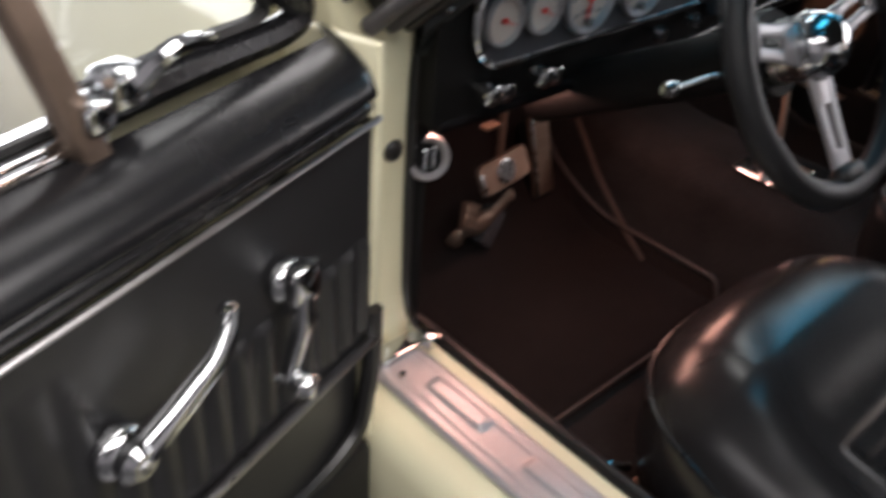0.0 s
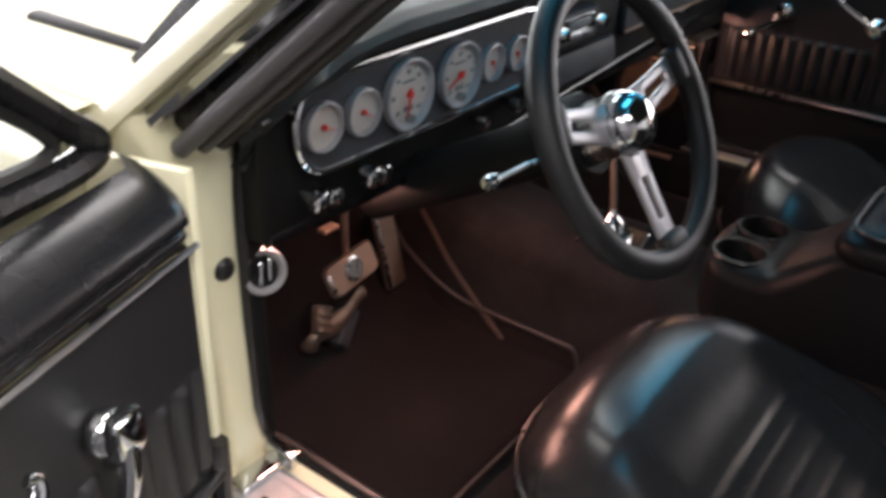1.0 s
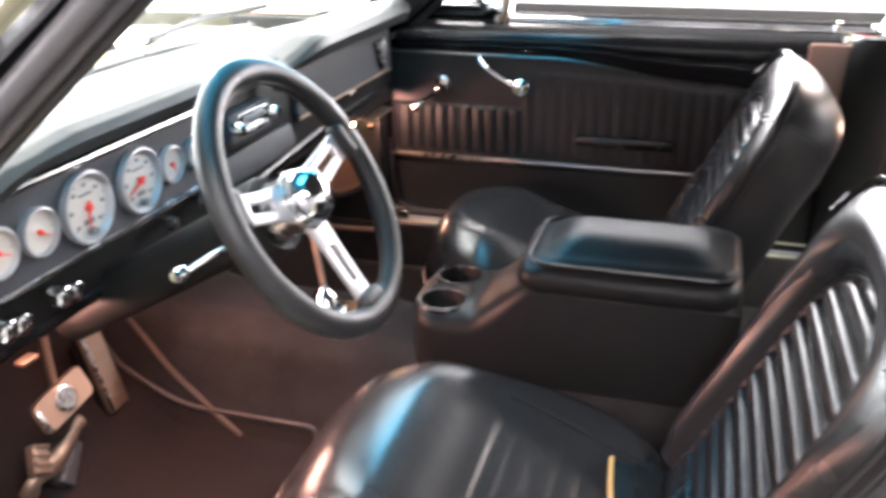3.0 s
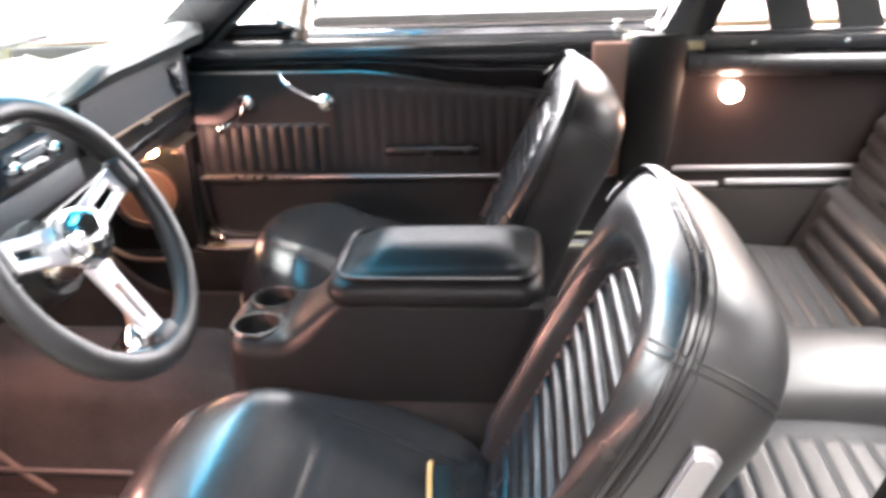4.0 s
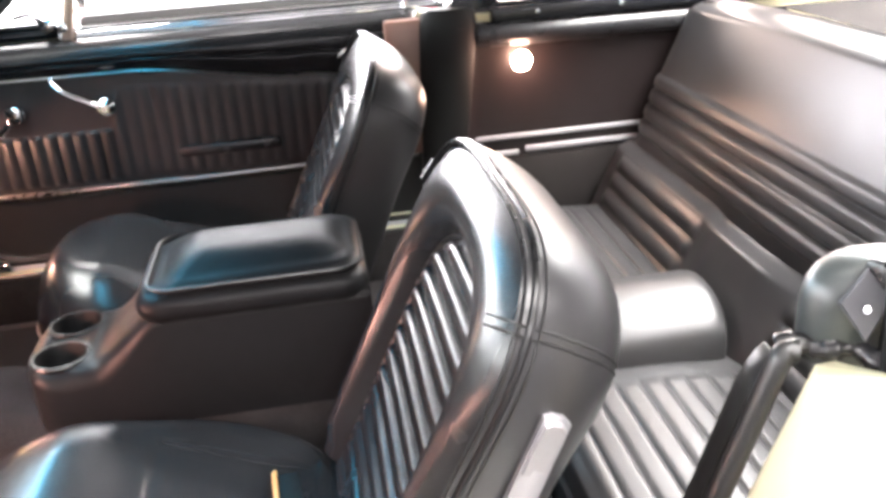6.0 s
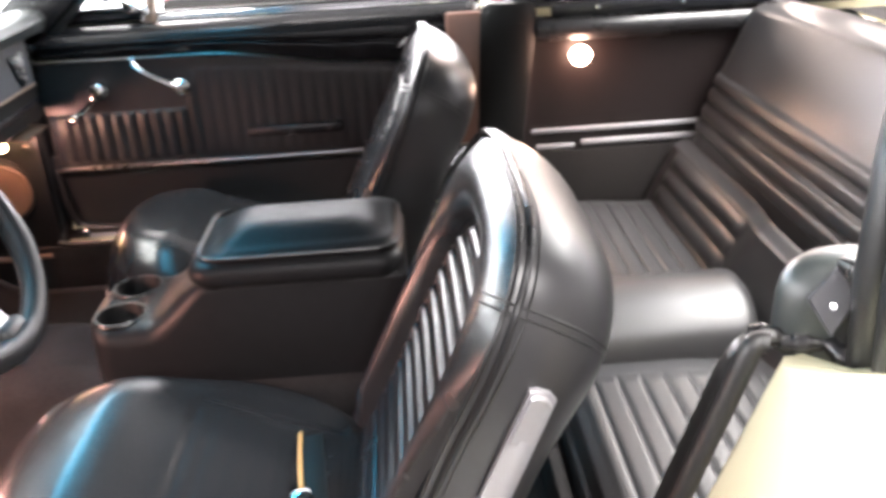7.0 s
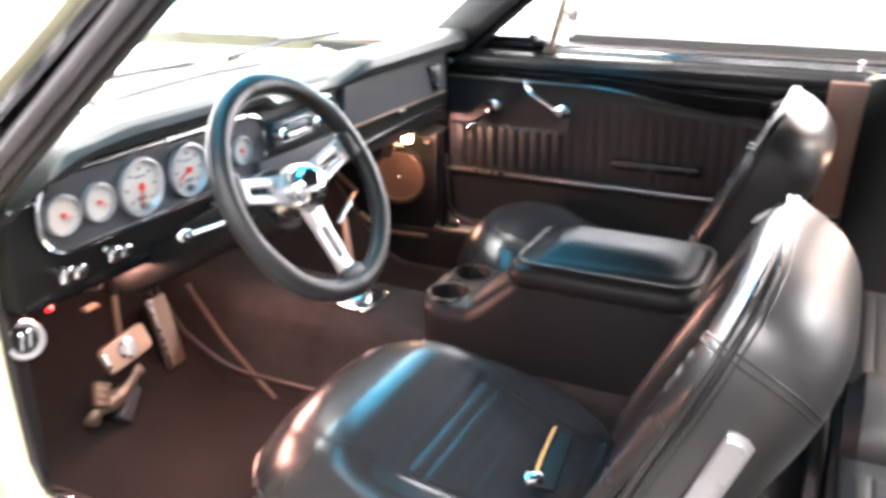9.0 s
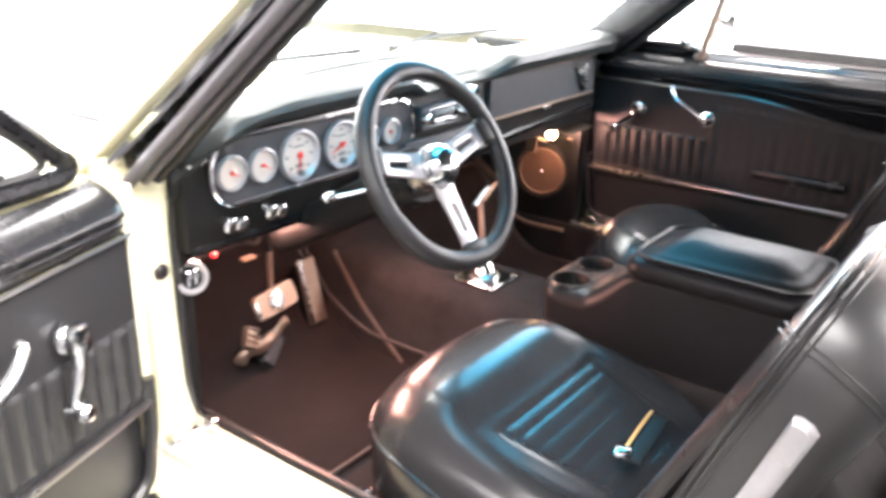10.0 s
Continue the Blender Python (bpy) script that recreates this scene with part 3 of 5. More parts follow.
for s in (-1, 1):
    trim = thing("quarter_trim", (-0.66 * s, -1.4, 0.3), "black vinyl rear quarter trim panel with two bright strips", "trim panel", "rear quarter trims")
    part("panel", moved(Matrix.Translation((-0.03 if s > 0 else 0, -0.12 if s > 0 else 0, 0)), mirrored(grid(quarter_panel, 50, 30), -s)), QUARTER, trim)
    if s > 0:
        continue
    # Jamb post; its warm glow is put into the colour.
    part("post_return", rbox((0.668, -1.000, 0.715), (0.026, 0.080, 0.29), 0.006), COPPER_LIT, trim, "door jamb post with copper lamp light in its colour")
    part("front_post", mirrored(loft([[(0.655 + 0.02 * math.cos(t) + (0.01 if math.cos(t) > 0 else 0), y0 - 0.005 + 0.055 * math.sin(t) * w, z) for t in (2 * math.pi * k / 20 for k in range(20))] for z, y0, w in ((0.30, -1.055, 0.9), (0.6, -1.068, 0.97), (0.80, -1.085, 1.12), (0.845, -1.088, 1.12), (0.868, -1.09, 1.05), (0.876, -1.09, 0.8))]), -s), FLAT_BLACK, trim, "rounded black post")
    part("upper_roll", mirrored(tube([(0.672, -1.155, 0.812), (0.674, -1.7, 0.806)], 0.027, 16), -s), VINYL, trim, "padded top roll")
    part("bright_strip", mirrored(rbox((0.684, -1.36, 0.578), (0.012, 0.46, 0.011), 0.003), -s), SATIN_ALU, trim, "thin bright strip")
    part("lower_strip", mirrored(join(rbox((0.683, -1.42, 0.546), (0.012, 0.32, 0.013), 0.003), rbox((0.685, -1.2, 0.54), (0.01, 0.09, 0.011), 0.003)), -s), SATIN_ALU, trim, "stepped lower bright strip")
    part("recess", mirrored(rbox((0.684, -1.39, 0.445), (0.010, 0.54, 0.17), 0.004), -s), TRIM_CARPET, trim)

lamp_q = thing("courtesy_lamp", (0.69, -1.257, 0.746), "round courtesy lamp glowing warm in the quarter trim", "lamp")
part("lens", lathe([(0, 0.012), (0.014, 0.010), (0.022, 0.005), (0.025, 0)], (0.688, -1.257, 0.746), (-1, 0, 0), 24), LENS, lamp_q, "glowing warm white lens")
part("bezel", lathe([(0.025, 0.0), (0.027, 0.004), (0.030, 0.0)], (0.688, -1.257, 0.746), (-1, 0, 0), 24, False), BRUSHED, lamp_q)

# the driver's shoulder area: trim cap, torn seal and bolted bracket
cap = thing("pillar_trim_cap", (-0.66, -1.2, 0.85), "grey-black pillar trim cap with a bolted bracket", "trim")
part("cap", loft([[(-0.646 + 0.030 * math.cos(t) * w, -1.187 + dy + 0.046 * math.sin(t) * w, z) for t in (2 * math.pi * k / 32 for k in range(32))] for z, w, dy in ((0.79, 0.94, 0.0), (0.81, 1.0, 0.0), (0.835, 0.99, 0.0), (0.850, 0.95, -0.001), (0.860, 0.86, -0.003), (0.867, 0.70, -0.006), (0.871, 0.42, -0.010), (0.872, 0.05, -0.012))]), CAP_GREY, cap)
trim_ring = lambda z, f: [(-0.653, edge_y(z, 1) - 0.001 - 0.014 * f, z), (-0.650, edge_y(z, 1) + 0.004 - 0.018 * f, z), (-0.630, edge_y(z, 1) + 0.003 - 0.017 * f, z), (-0.620, edge_y(z, 1) - 0.003 - 0.012 * f, z), (-0.618, edge_y(z, 1) - 0.016, z), (-0.653, edge_y(z, 1) - 0.016, z)]
part("trim_edge", loft([trim_ring(0.41 + 0.35 * k / 12, 0.0) for k in range(13)] + [trim_ring(0.775, 0.25), trim_ring(0.785, 0.6), trim_ring(0.789, 0.95)]), RUBBER, cap, "black padded edge of the quarter trim")
part("torn_seal", tube(curve([(-0.648, -1.122, 0.803), (-0.654, -1.137, 0.806), (-0.660, -1.150, 0.803), (-0.666, -1.163, 0.806), (-0.673, -1.176, 0.806), (-0.690, -1.186, 0.798)], 6), [0.0088 + 0.0018 * math.sin(k * 0.5) + 0.0006 * math.sin(k * 1.9) for k in range(31)], 18), VINYL, cap, "torn black rubber seal")
BN = Vector((-0.84, 0.35, 0.42)).normalized()
BU = Vector((0, 0, 1)).cross(BN).normalized() * -1
BV = BN.cross(BU).normalized() * (1 if BN.cross(BU).z > 0 else -1)
part("bracket", slab([(0.018, 0.004), (-0.001, 0.030), (-0.018, 0.009), (-0.001, -0.023)], lambda u, v, w: tuple(Vector((-0.677, -1.170, 0.842)) + BU * u + BV * v + BN * w), 0.008, 0.002), CRINKLE, cap, "dark diamond-shaped bracket plate")
part("bracket_arm", rbox((-0.672, -1.186, 0.842), (0.022, 0.020, 0.07), 0.005, (0, 0, 20)), VINYL_SOFT, cap)
part("bolt", lathe([(0, 0.004), (0.0028, 0.0038), (0.0036, 0.0)], tuple(Vector((-0.677, -1.170, 0.842)) + BN * 0.008), tuple(BN), 6), CHROME, cap)
part("window_seal", tube([(-0.70, -1.192, 0.80), (-0.70, -1.187, 0.88), (-0.695, -1.192, 0.96), (-0.66, -1.235, 1.25)], 0.016, 10), RUBBER, cap, "thick black window seal")
part("seal_lip", tube([(-0.733, -1.190, 0.79), (-0.733, -1.186, 0.88), (-0.730, -1.190, 0.96), (-0.70, -1.232, 1.25)], 0.013, 10), RUBBER, cap)

# rear bulkhead and load deck
part("rear_deck", rbox((0, -1.95, 0.80), (1.34, 0.5, 0.03), 0.008), CARPET, body, "carpeted deck behind the rear seat")
part("rear_bulkhead", rbox((0, -1.80, 0.55), (1.36, 0.04, 0.5), 0.008), FLAT_BLACK, body)
for y in (-1.74, -1.80):
    part("deck_strip", rbox((0, y, 0.822), (1.2, 0.02, 0.008), 0.002), CHROME, body, "bright deck strip")
part("rear_glass", grid(lambda a, b: (-0.6 + 1.2 * a, -1.51 - 0.95 * b, 1.26 - 0.36 * b), 8, 6), CLEAR, body, "sloping rear window")
part("tail", rbox((0, -2.55, 0.72), (1.5, 0.4, 0.36), 0.06, seg=4), CREAM, body, "cream tail panel")

# ---- doors ----


def bright_line(y):
    return blend([(-1.05, 0.712), (-0.79, 0.765), (-0.42, 0.806), (-0.05, 0.808)], y)


def door_panel(a, b):
    """The trimmed inside of the door below the bright line: a along it, b up it."""
    y = -0.055 - 0.985 * a
    br = bright_line(y)
    z = 0.42 + (br - 0.42) * b
    x = -0.685
    if z < 0.563:
        x -= 0.012 * smooth(0.56, 0.545, z)
    rib_top = blend([(-1.0, 0.74), (-0.40, 0.775), (-0.37, 0.69), (-0.06, 0.69)], y)
    rib = smooth(0.575, 0.585, z) * (1 - smooth(rib_top - 0.006, rib_top, z))
    rib *= smooth(-1.02, -1.0, y) * (1 - smooth(-0.075, -0.065, y))
    x += (0.0065 - 0.0045 * smooth(-0.36, -0.42, y)) * rib * abs(math.sin(math.pi * y / 0.029))
    x -= 0.02 * (1 - smooth(0.0, 0.012, a)) + 0.02 * smooth(0.988, 1.0, a)
    return (x, y, z)


def door_rail(a, b):
    """The painted upper rail between the bright line and the window."""
    y = -0.055 - 0.985 * a
    br = bright_line(y) + 0.002
    z = br + (0.875 - br) * b
    x = -0.685 + 0.016 * math.sin(min(1, b * 1.8) * math.pi / 2)
    dip = 0.35 + 0.1 * smooth(-0.2, -0.9, y)
    x -= 0.006 * math.exp(-((b - dip) / 0.05) ** 2)
    if z > 0.832:
        x -= 0.060 * (1 - math.sqrt(max(0.0, 1 - ((z - 0.832) / 0.0432) ** 2)))
    x -= 0.03 * (1 - smooth(0.0, 0.03, a)) ** 2 + 0.02 * smooth(0.988, 1.0, a)
    return (x, y, z)


def build_door(s, matrix):
    label = "open driver's door" if s > 0 else "closed passenger door"
    door = thing("door", (-0.70 * s, -0.5, 0.42), label + " with black vinyl trim and chrome handles", "")
    door.parent = body
    door.matrix_parent_inverse = body.matrix_basis.inverted()
    hz, cz = (-0.010, -0.010) if s > 0 else (0.037, 0.006)
    P = lambda name, mesh, mat, lab="", up=0.0: part(name, moved(Matrix.Translation((0, 0, up)), mirrored(mesh, s)), mat, door, lab)
    P("trim_panel", grid(door_panel, 260, 90), PANEL, "black ribbed vinyl door trim")
    P("upper_rail", grid(door_rail, 80, 40), GLOSS_BLACK, "glossy black painted upper rail")
    shell = lambda a, b: (-0.742 - 0.085 * math.sin(max(0.0, min(1, a)) * math.pi * 0.9) ** 0.7, -0.045 - 1.005 * b, 0.20 + 0.675 * a)
    P("outer_skin", grid(shell, 24, 6), CREAM, "cream outer door skin")
    P("door_edge", join(rbox((-0.735, -0.052, 0.64), (0.10, 0.012, 0.46), 0.003), rbox((-0.735, -1.044, 0.64), (0.10, 0.012, 0.46), 0.003), rbox((-0.745, -0.55, 0.415), (0.11, 0.99, 0.012), 0.003)), CREAM, "cream door edge")
    P("lower_panel", rbox((-0.72, -0.55, 0.315), (0.09, 0.99, 0.21), 0.02), FLAT_BLACK, "black lower door return")
    P("bottom_seal", tube(curve([(-0.682, -0.06, 0.60), (-0.683, -0.065, 0.5), (-0.69, -0.10, 0.425), (-0.70, -0.3, 0.412), (-0.70, -1.03, 0.412)]), 0.010, 8), RUBBER, "black rubber door seal")
    P("upper_bright_strip", tube([(-0.680, y, bright_line(y)) for y in [-0.06 - 0.97 * k / 40 for k in range(41)]], 0.0030, 8, flat=0.8), STRIP, "thin bright strip")
    P("lower_bright_strip", rbox((-0.679, -0.535, 0.565), (0.012, 0.96, 0.010), 0.004), STRIP, "bright lower strip")
    P("window_sill", join(rbox((-0.745, -0.70, 0.882), (0.035, 0.80, 0.010), 0.003), rbox((-0.730, -0.70, 0.876), (0.012, 0.80, 0.012), 0.003)), CHROME, "bright window sill")
    P("sill_seal", tube([(-0.74, -0.31, 0.889), (-0.74, -1.08, 0.889)], 0.004, 6), RUBBER)
    # quarter light
    P("vent_frame", tube(curve([(-0.745, -0.32, 0.885), (-0.745, -0.2, 0.885), (-0.745, -0.11, 0.883), (-0.744, -0.085, 0.895), (-0.742, -0.12, 0.925), (-0.735, -0.22, 1.01), (-0.72, -0.36, 1.13)], 6), 0.013, 8), GLOSS_BLACK, "black quarter-light frame")
    P("vent_seal", tube(curve([(-0.745, -0.31, 0.902), (-0.745, -0.2, 0.902), (-0.744, -0.135, 0.902), (-0.742, -0.14, 0.925), (-0.735, -0.235, 1.0), (-0.72, -0.35, 1.10)], 6), 0.006, 6), RUBBER)
    P("division_bar", rbox((-0.735, -0.345, 0.99), (0.020, 0.020, 0.27), 0.004, (13, -6, 0)), STEEL, "steel window division bar")
    P("vent_glass", ([(-0.748, -0.31, 0.89), (-0.748, -0.10, 0.89), (-0.722, -0.35, 1.12), (-0.735, -0.31, 1.10)], [(0, 1, 2, 3)]), CLEAR, "quarter-light glass")
    P("vent_latch", join(rbox((-0.728, -0.285, 0.905), (0.03, 0.03, 0.03), 0.008), tube(curve([(-0.715, -0.28, 0.91), (-0.70, -0.262, 0.93), (-0.70, -0.23, 0.925)], 4), [0.008 - 0.0004 * k for k in range(9)], 8), rbox((-0.725, -0.315, 0.9), (0.035, 0.02, 0.022), 0.005)), CHROME, "chrome quarter-light catch")
    P("lock_button", lathe([(0.004, 0), (0.004, 0.012), (0.006, 0.016), (0.005, 0.022), (0, 0.023)], (-0.715, -1.015, 0.876), (0, 0, 1), 12), CHROME, "chrome lock button")
    # window crank and latch handle
    arm = [(-0.660, -0.198, 0.728), (-0.656, -0.204, 0.705), (-0.657, -0.213, 0.68), (-0.657, -0.222, 0.660)] if s > 0 else [(-0.660, -0.194, 0.730), (-0.656, -0.180, 0.716), (-0.657, -0.160, 0.700), (-0.657, -0.143, 0.690)]
    end = Vector(arm[-1])
    P("window_crank", join(lathe([(0.018, 0), (0.020, 0.004), (0.019, 0.010), (0.015, 0.015), (0.016, 0.024), (0.012, 0.030), (0, 0.031)], (-0.682, -0.197, 0.733), (1, 0, 0), 24),
                                    rbox((-0.660, -0.197, 0.737), (0.020, 0.032, 0.040), 0.009),
                                    tube(curve(arm, 4), [(0.0135 if s > 0 else 0.009) - 0.0003 * k for k in range(13)], 12, flat=0.7)), CHROME, "chrome window crank", cz)
    P("crank_knob", lathe([(0.004, -0.012), (0.005, 0), (0.011, 0.005), (0.013, 0.013), (0.010, 0.02), (0, 0.022)], (end.x + 0.002, end.y, end.z - 0.005), (1, 0.25, 0), 16), CHROME, "round chrome knob", cz)
    P("latch_handle", tube(curve([(-0.660, -0.372, 0.704), (-0.655, -0.350, 0.718), (-0.652, -0.325, 0.732), (-0.650, -0.303, 0.745), (-0.652, -0.288, 0.760), (-0.655, -0.283, 0.770), (-0.657, -0.288, 0.775)], 5), [(0.011 if s > 0 else 0.006) - (0.0002 if s > 0 else 0.00008) * k for k in range(31)], 10, flat=0.7), CHROME, "curved chrome latch handle", hz)
    P("handle_hub", lathe([(0.020, 0), (0.022, 0.004), (0.020, 0.012), (0.015, 0.016), (0.016, 0.025), (0.010, 0.031), (0, 0.031)], (-0.682, -0.374, 0.702), (1, 0, 0), 24), CHROME, "round chrome hub", hz)
    P("handle_screw", lathe([(0.006, 0), (0.005, 0.003), (0, 0.004)], (-0.652, -0.374, 0.702), (1, 0, 0), 10), BRUSHED, "", hz)
    P("armrest_pull", rbox((-0.672, -0.61, 0.628), (0.022, 0.215, 0.024), 0.007), VINYL, "black moulded pull pad")
    door.matrix_basis = matrix @ door.matrix_basis
    return door


build_door(-1, Matrix.Identity(4))
swing = Matrix.Translation((-0.83, -0.03, 0)) @ pose(0, 0, 0, 0, 0, -72) @ Matrix.Translation((0.83, 0.03, 0))
build_door(1, swing)
mirror = thing("door_mirror", (0.88, -0.31, 0.9), "chrome door mirror outside the passenger window", "mirror")
part("shell", lathe([(0.0, 0.05), (0.02, 0.045), (0.04, 0.025), (0.047, 0.0), (0.044, -0.004)], (0.92, -0.31, 0.935), (0, 1, 0.1), 24), CHROME, mirror)
part("glass", lathe([(0, 0.001), (0.043, 0.001), (0.043, -0.002)], (0.92, -0.316, 0.935), (0, -1, -0.1), 24), CHROME, mirror)
part("stalk", tube([(0.84, -0.30, 0.86), (0.89, -0.30, 0.905)], [0.018, 0.009], 10), CHROME, mirror)

# ---- dashboard ----
dash = thing("dashboard", (0, 0, 0.8), "black padded dashboard with a six-dial gauge cluster", "dashboard")


def pad_top(x):
    return blend([(-0.70, 0.835), (-0.56, 0.914), (-0.45, 0.924), (-0.17, 0.925), (-0.10, 0.893), (0.08, 0.893), (0.20, 0.925), (0.58, 0.932), (0.67, 0.925)], x)


def pad_lip(x):
    return blend([(-0.70, 0.775), (-0.60, 0.868), (-0.52, 0.886), (-0.40, 0.888), (-0.17, 0.890), (-0.10, 0.868), (0.08, 0.868), (0.20, 0.88), (0.58, 0.885), (0.67, 0.88)], x)


def pad_front(x):
    return blend([(-0.68, -0.075), (-0.6, -0.125), (-0.2, -0.13), (-0.08, -0.105), (0.06, -0.105), (0.2, -0.13), (0.6, -0.14), (0.67, -0.12)], x)


def dash_pad(a, b):
    x = -0.672 + 1.345 * a
    zt, zl, yf = pad_top(x), pad_lip(x), pad_front(x)
    far = 0.15 - 0.185 * min(1.0, abs(x) / 0.655) ** 2.2
    prof = [(far, 0.889), (far - 0.02, 0.895), (min(far - 0.03, 0.0), (zt + 0.893) / 2), (yf + 0.05, zt), (yf + 0.02, zt - 0.002), (yf + 0.006, zt - 0.008), (yf, (zt + zl) / 2), (yf + 0.008, zl + 0.003), (yf + 0.02, zl), (-0.08, zl + 0.002)]
    t = b * (len(prof) - 1)
    i = min(int(t), len(prof) - 2)
    f = t - i
    return (x, prof[i][0] + (prof[i + 1][0] - prof[i][0]) * f, prof[i][1] + (prof[i + 1][1] - prof[i][1]) * f)


part("pad", grid(dash_pad, 120, 46), DASH_PAD, dash, "dark grey-green padded top")
part("face", rbox((-0.015, -0.045, 0.80), (1.29, 0.08, 0.19), 0.008), FLAT_BLACK, dash, "black dash face")
part("lower_roll", tube([(-0.65, -0.075, 0.708), (-0.2, -0.08, 0.704), (0.25, -0.08, 0.735), (0.62, -0.075, 0.745)], 0.012, 10), GLOSS_BLACK, dash, "rolled lower edge")
part("valance", rbox((-0.355, -0.078, 0.706), (0.36, 0.008, 0.012), 0.003), FLAT_BLACK, dash, "black lower valance")
part("under_shelf", rbox((-0.45, 0.06, 0.70), (0.36, 0.10, 0.012), 0.004, (6, 0, 0)), FLAT_BLACK, dash)
part("heater_box", rbox((0.10, 0.2, 0.66), (0.34, 0.2, 0.12), 0.02), FLAT_BLACK, dash, "black heater box under the dash")
cl = rounded(-0.615, 0.768, -0.135, 0.872, 0.045, 8)
cluster = part("gauge_panel", slab(cl, lambda u, v, w: (u, -0.084 - w, v), 0.010), CRINKLE, dash, "dark grey instrument panel")
part("panel_trim", tube([(u, -0.095, v) for u, v in cl], 0.004, 8, True), CHROME, dash, "bright rounded rim")
part("panel_top_strip", tube([(-0.565, -0.098, 0.875), (-0.19, -0.098, 0.875)], 0.004, 8), BRUSHED, dash)
part("panel_side_strip", tube([(-0.655, -0.09, 0.842), (-0.617, -0.092, 0.847)], 0.003, 6), CHROME, dash)


def gauge(x, z, r, start, needle_angle, big=False):
    y = -0.094
    g = part("gauge", lathe([(r * 1.04, 0.0), (r * 1.06, 0.006), (r * 1.04, 0.009), (r * 0.98, 0.0095), (r * (0.84 if big else 0.93), 0.004), (r * (0.84 if big else 0.93), 0.0)], (x, y, z), (0, -1, 0), 40, False), SATIN_ALU, dash, "round satin silver gauge bezel")
    part("dial", lathe([(0, 0.003), (r * 0.97, 0.003), (r * 0.97, 0.0)], (x, y, z), (0, -1, 0), 40), DIAL, g, "silver-white dial")
    marks = []
    n = 26 if big else 14
    for k in range(n + 1):
        a = radians(start - (270 if big else 180) * k / n)
        long = 0.16 if k % (5 if big else 7) == 0 else 0.08
        m = pose(x + math.cos(a) * r * (0.90 - long / 2), y - 0.0036, z + math.sin(a) * r * (0.90 - long / 2), 0, -math.degrees(a), 0)
        marks.append(moved(m, rbox((0, 0, 0), (r * long, 0.0008, r * 0.022), 0)))
    for k in range(7 if big else 0):
        a = radians(start - (270 if big else 180) * (k + 0.0) / (6 if big else 2))
        marks.append(rbox((x + math.cos(a) * r * 0.66, y - 0.0036, z + math.sin(a) * r * 0.66), (r * 0.13, 0.0008, r * 0.11), 0))
    if big:
        marks.append(rbox((x, y - 0.0036, z + r * 0.38), (r * 0.55, 0.0008, r * 0.07), 0))
        marks.append(rbox((x, y - 0.0036, z - r * 0.42), (r * 0.42, 0.0008, r * 0.16), 0))
    part("dial_print", join(*marks), INK, g, "dark dial printing")
    a = radians(needle_angle)
    part("needle", join(tube([(x - math.cos(a) * r * 0.18, y - 0.0065, z - math.sin(a) * r * 0.18), (x + math.cos(a) * r * 0.74, y - 0.0065, z + math.sin(a) * r * 0.74)], [r * 0.05, r * 0.02], 6), lathe([(r * 0.12, 0), (r * 0.12, 0.004), (0, 0.005)], (x, y - 0.0045, z), (0, -1, 0), 14)), NEEDLE, g, "red needle")
    if big:
        part("trip_knob", lathe([(r * 0.13, 0), (r * 0.13, 0.008), (0, 0.009)], (x, y - 0.003, z - r * 0.70), (0, -1, 0), 14), INK, g)


for gx, gr, na, big in ((-0.579, 0.0262, 335, False), (-0.517, 0.0258, 330, False), (-0.437, 0.0410, 262, True), (-0.336, 0.0400, 205, True), (-0.266, 0.0235, 300, False), (-0.206, 0.0225, 290, False)):
    gauge(gx, 0.820, gr, 225 if big else 180, na, big)

part("glovebox_door", slab(rounded(0.125, 0.785, 0.595, 0.874, 0.012), lambda u, v, w: (u, -0.084 - w, v), 0.012), CRINKLE, dash, "dark grey textured glovebox door")
part("glovebox_edge", join(rbox((0.36, -0.096, 0.784), (0.47, 0.008, 0.006), 0.002), rbox((0.36, -0.096, 0.876), (0.47, 0.006, 0.004), 0.0015)), STEEL, dash, "dull metal glovebox edging")
part("glovebox_latch", rbox((0.36, -0.099, 0.779), (0.03, 0.012, 0.008), 0.003), CHROME, dash)
orn = part("vent_ornament", slab([(0.492, 0.858), (0.552, 0.858), (0.548, 0.796), (0.528, 0.790)], lambda u, v, w: (u, -0.096 - w, v), 0.006), CHROME, dash, "chrome ribbed ornament")
for k in range(3):
    part("ornament_rib", rbox((0.512 + 0.013 * k, -0.104, 0.832), (0.005, 0.006, 0.044 + 0.006 * k), 0.002, (0, -14 + 9 * k, 0)), BRUSHED, orn)
part("dash_end_button", lathe([(0.009, 0), (0.008, 0.012), (0, 0.013)], (0.625, -0.085, 0.85), (0, -1, 0), 12), CHROME, dash)
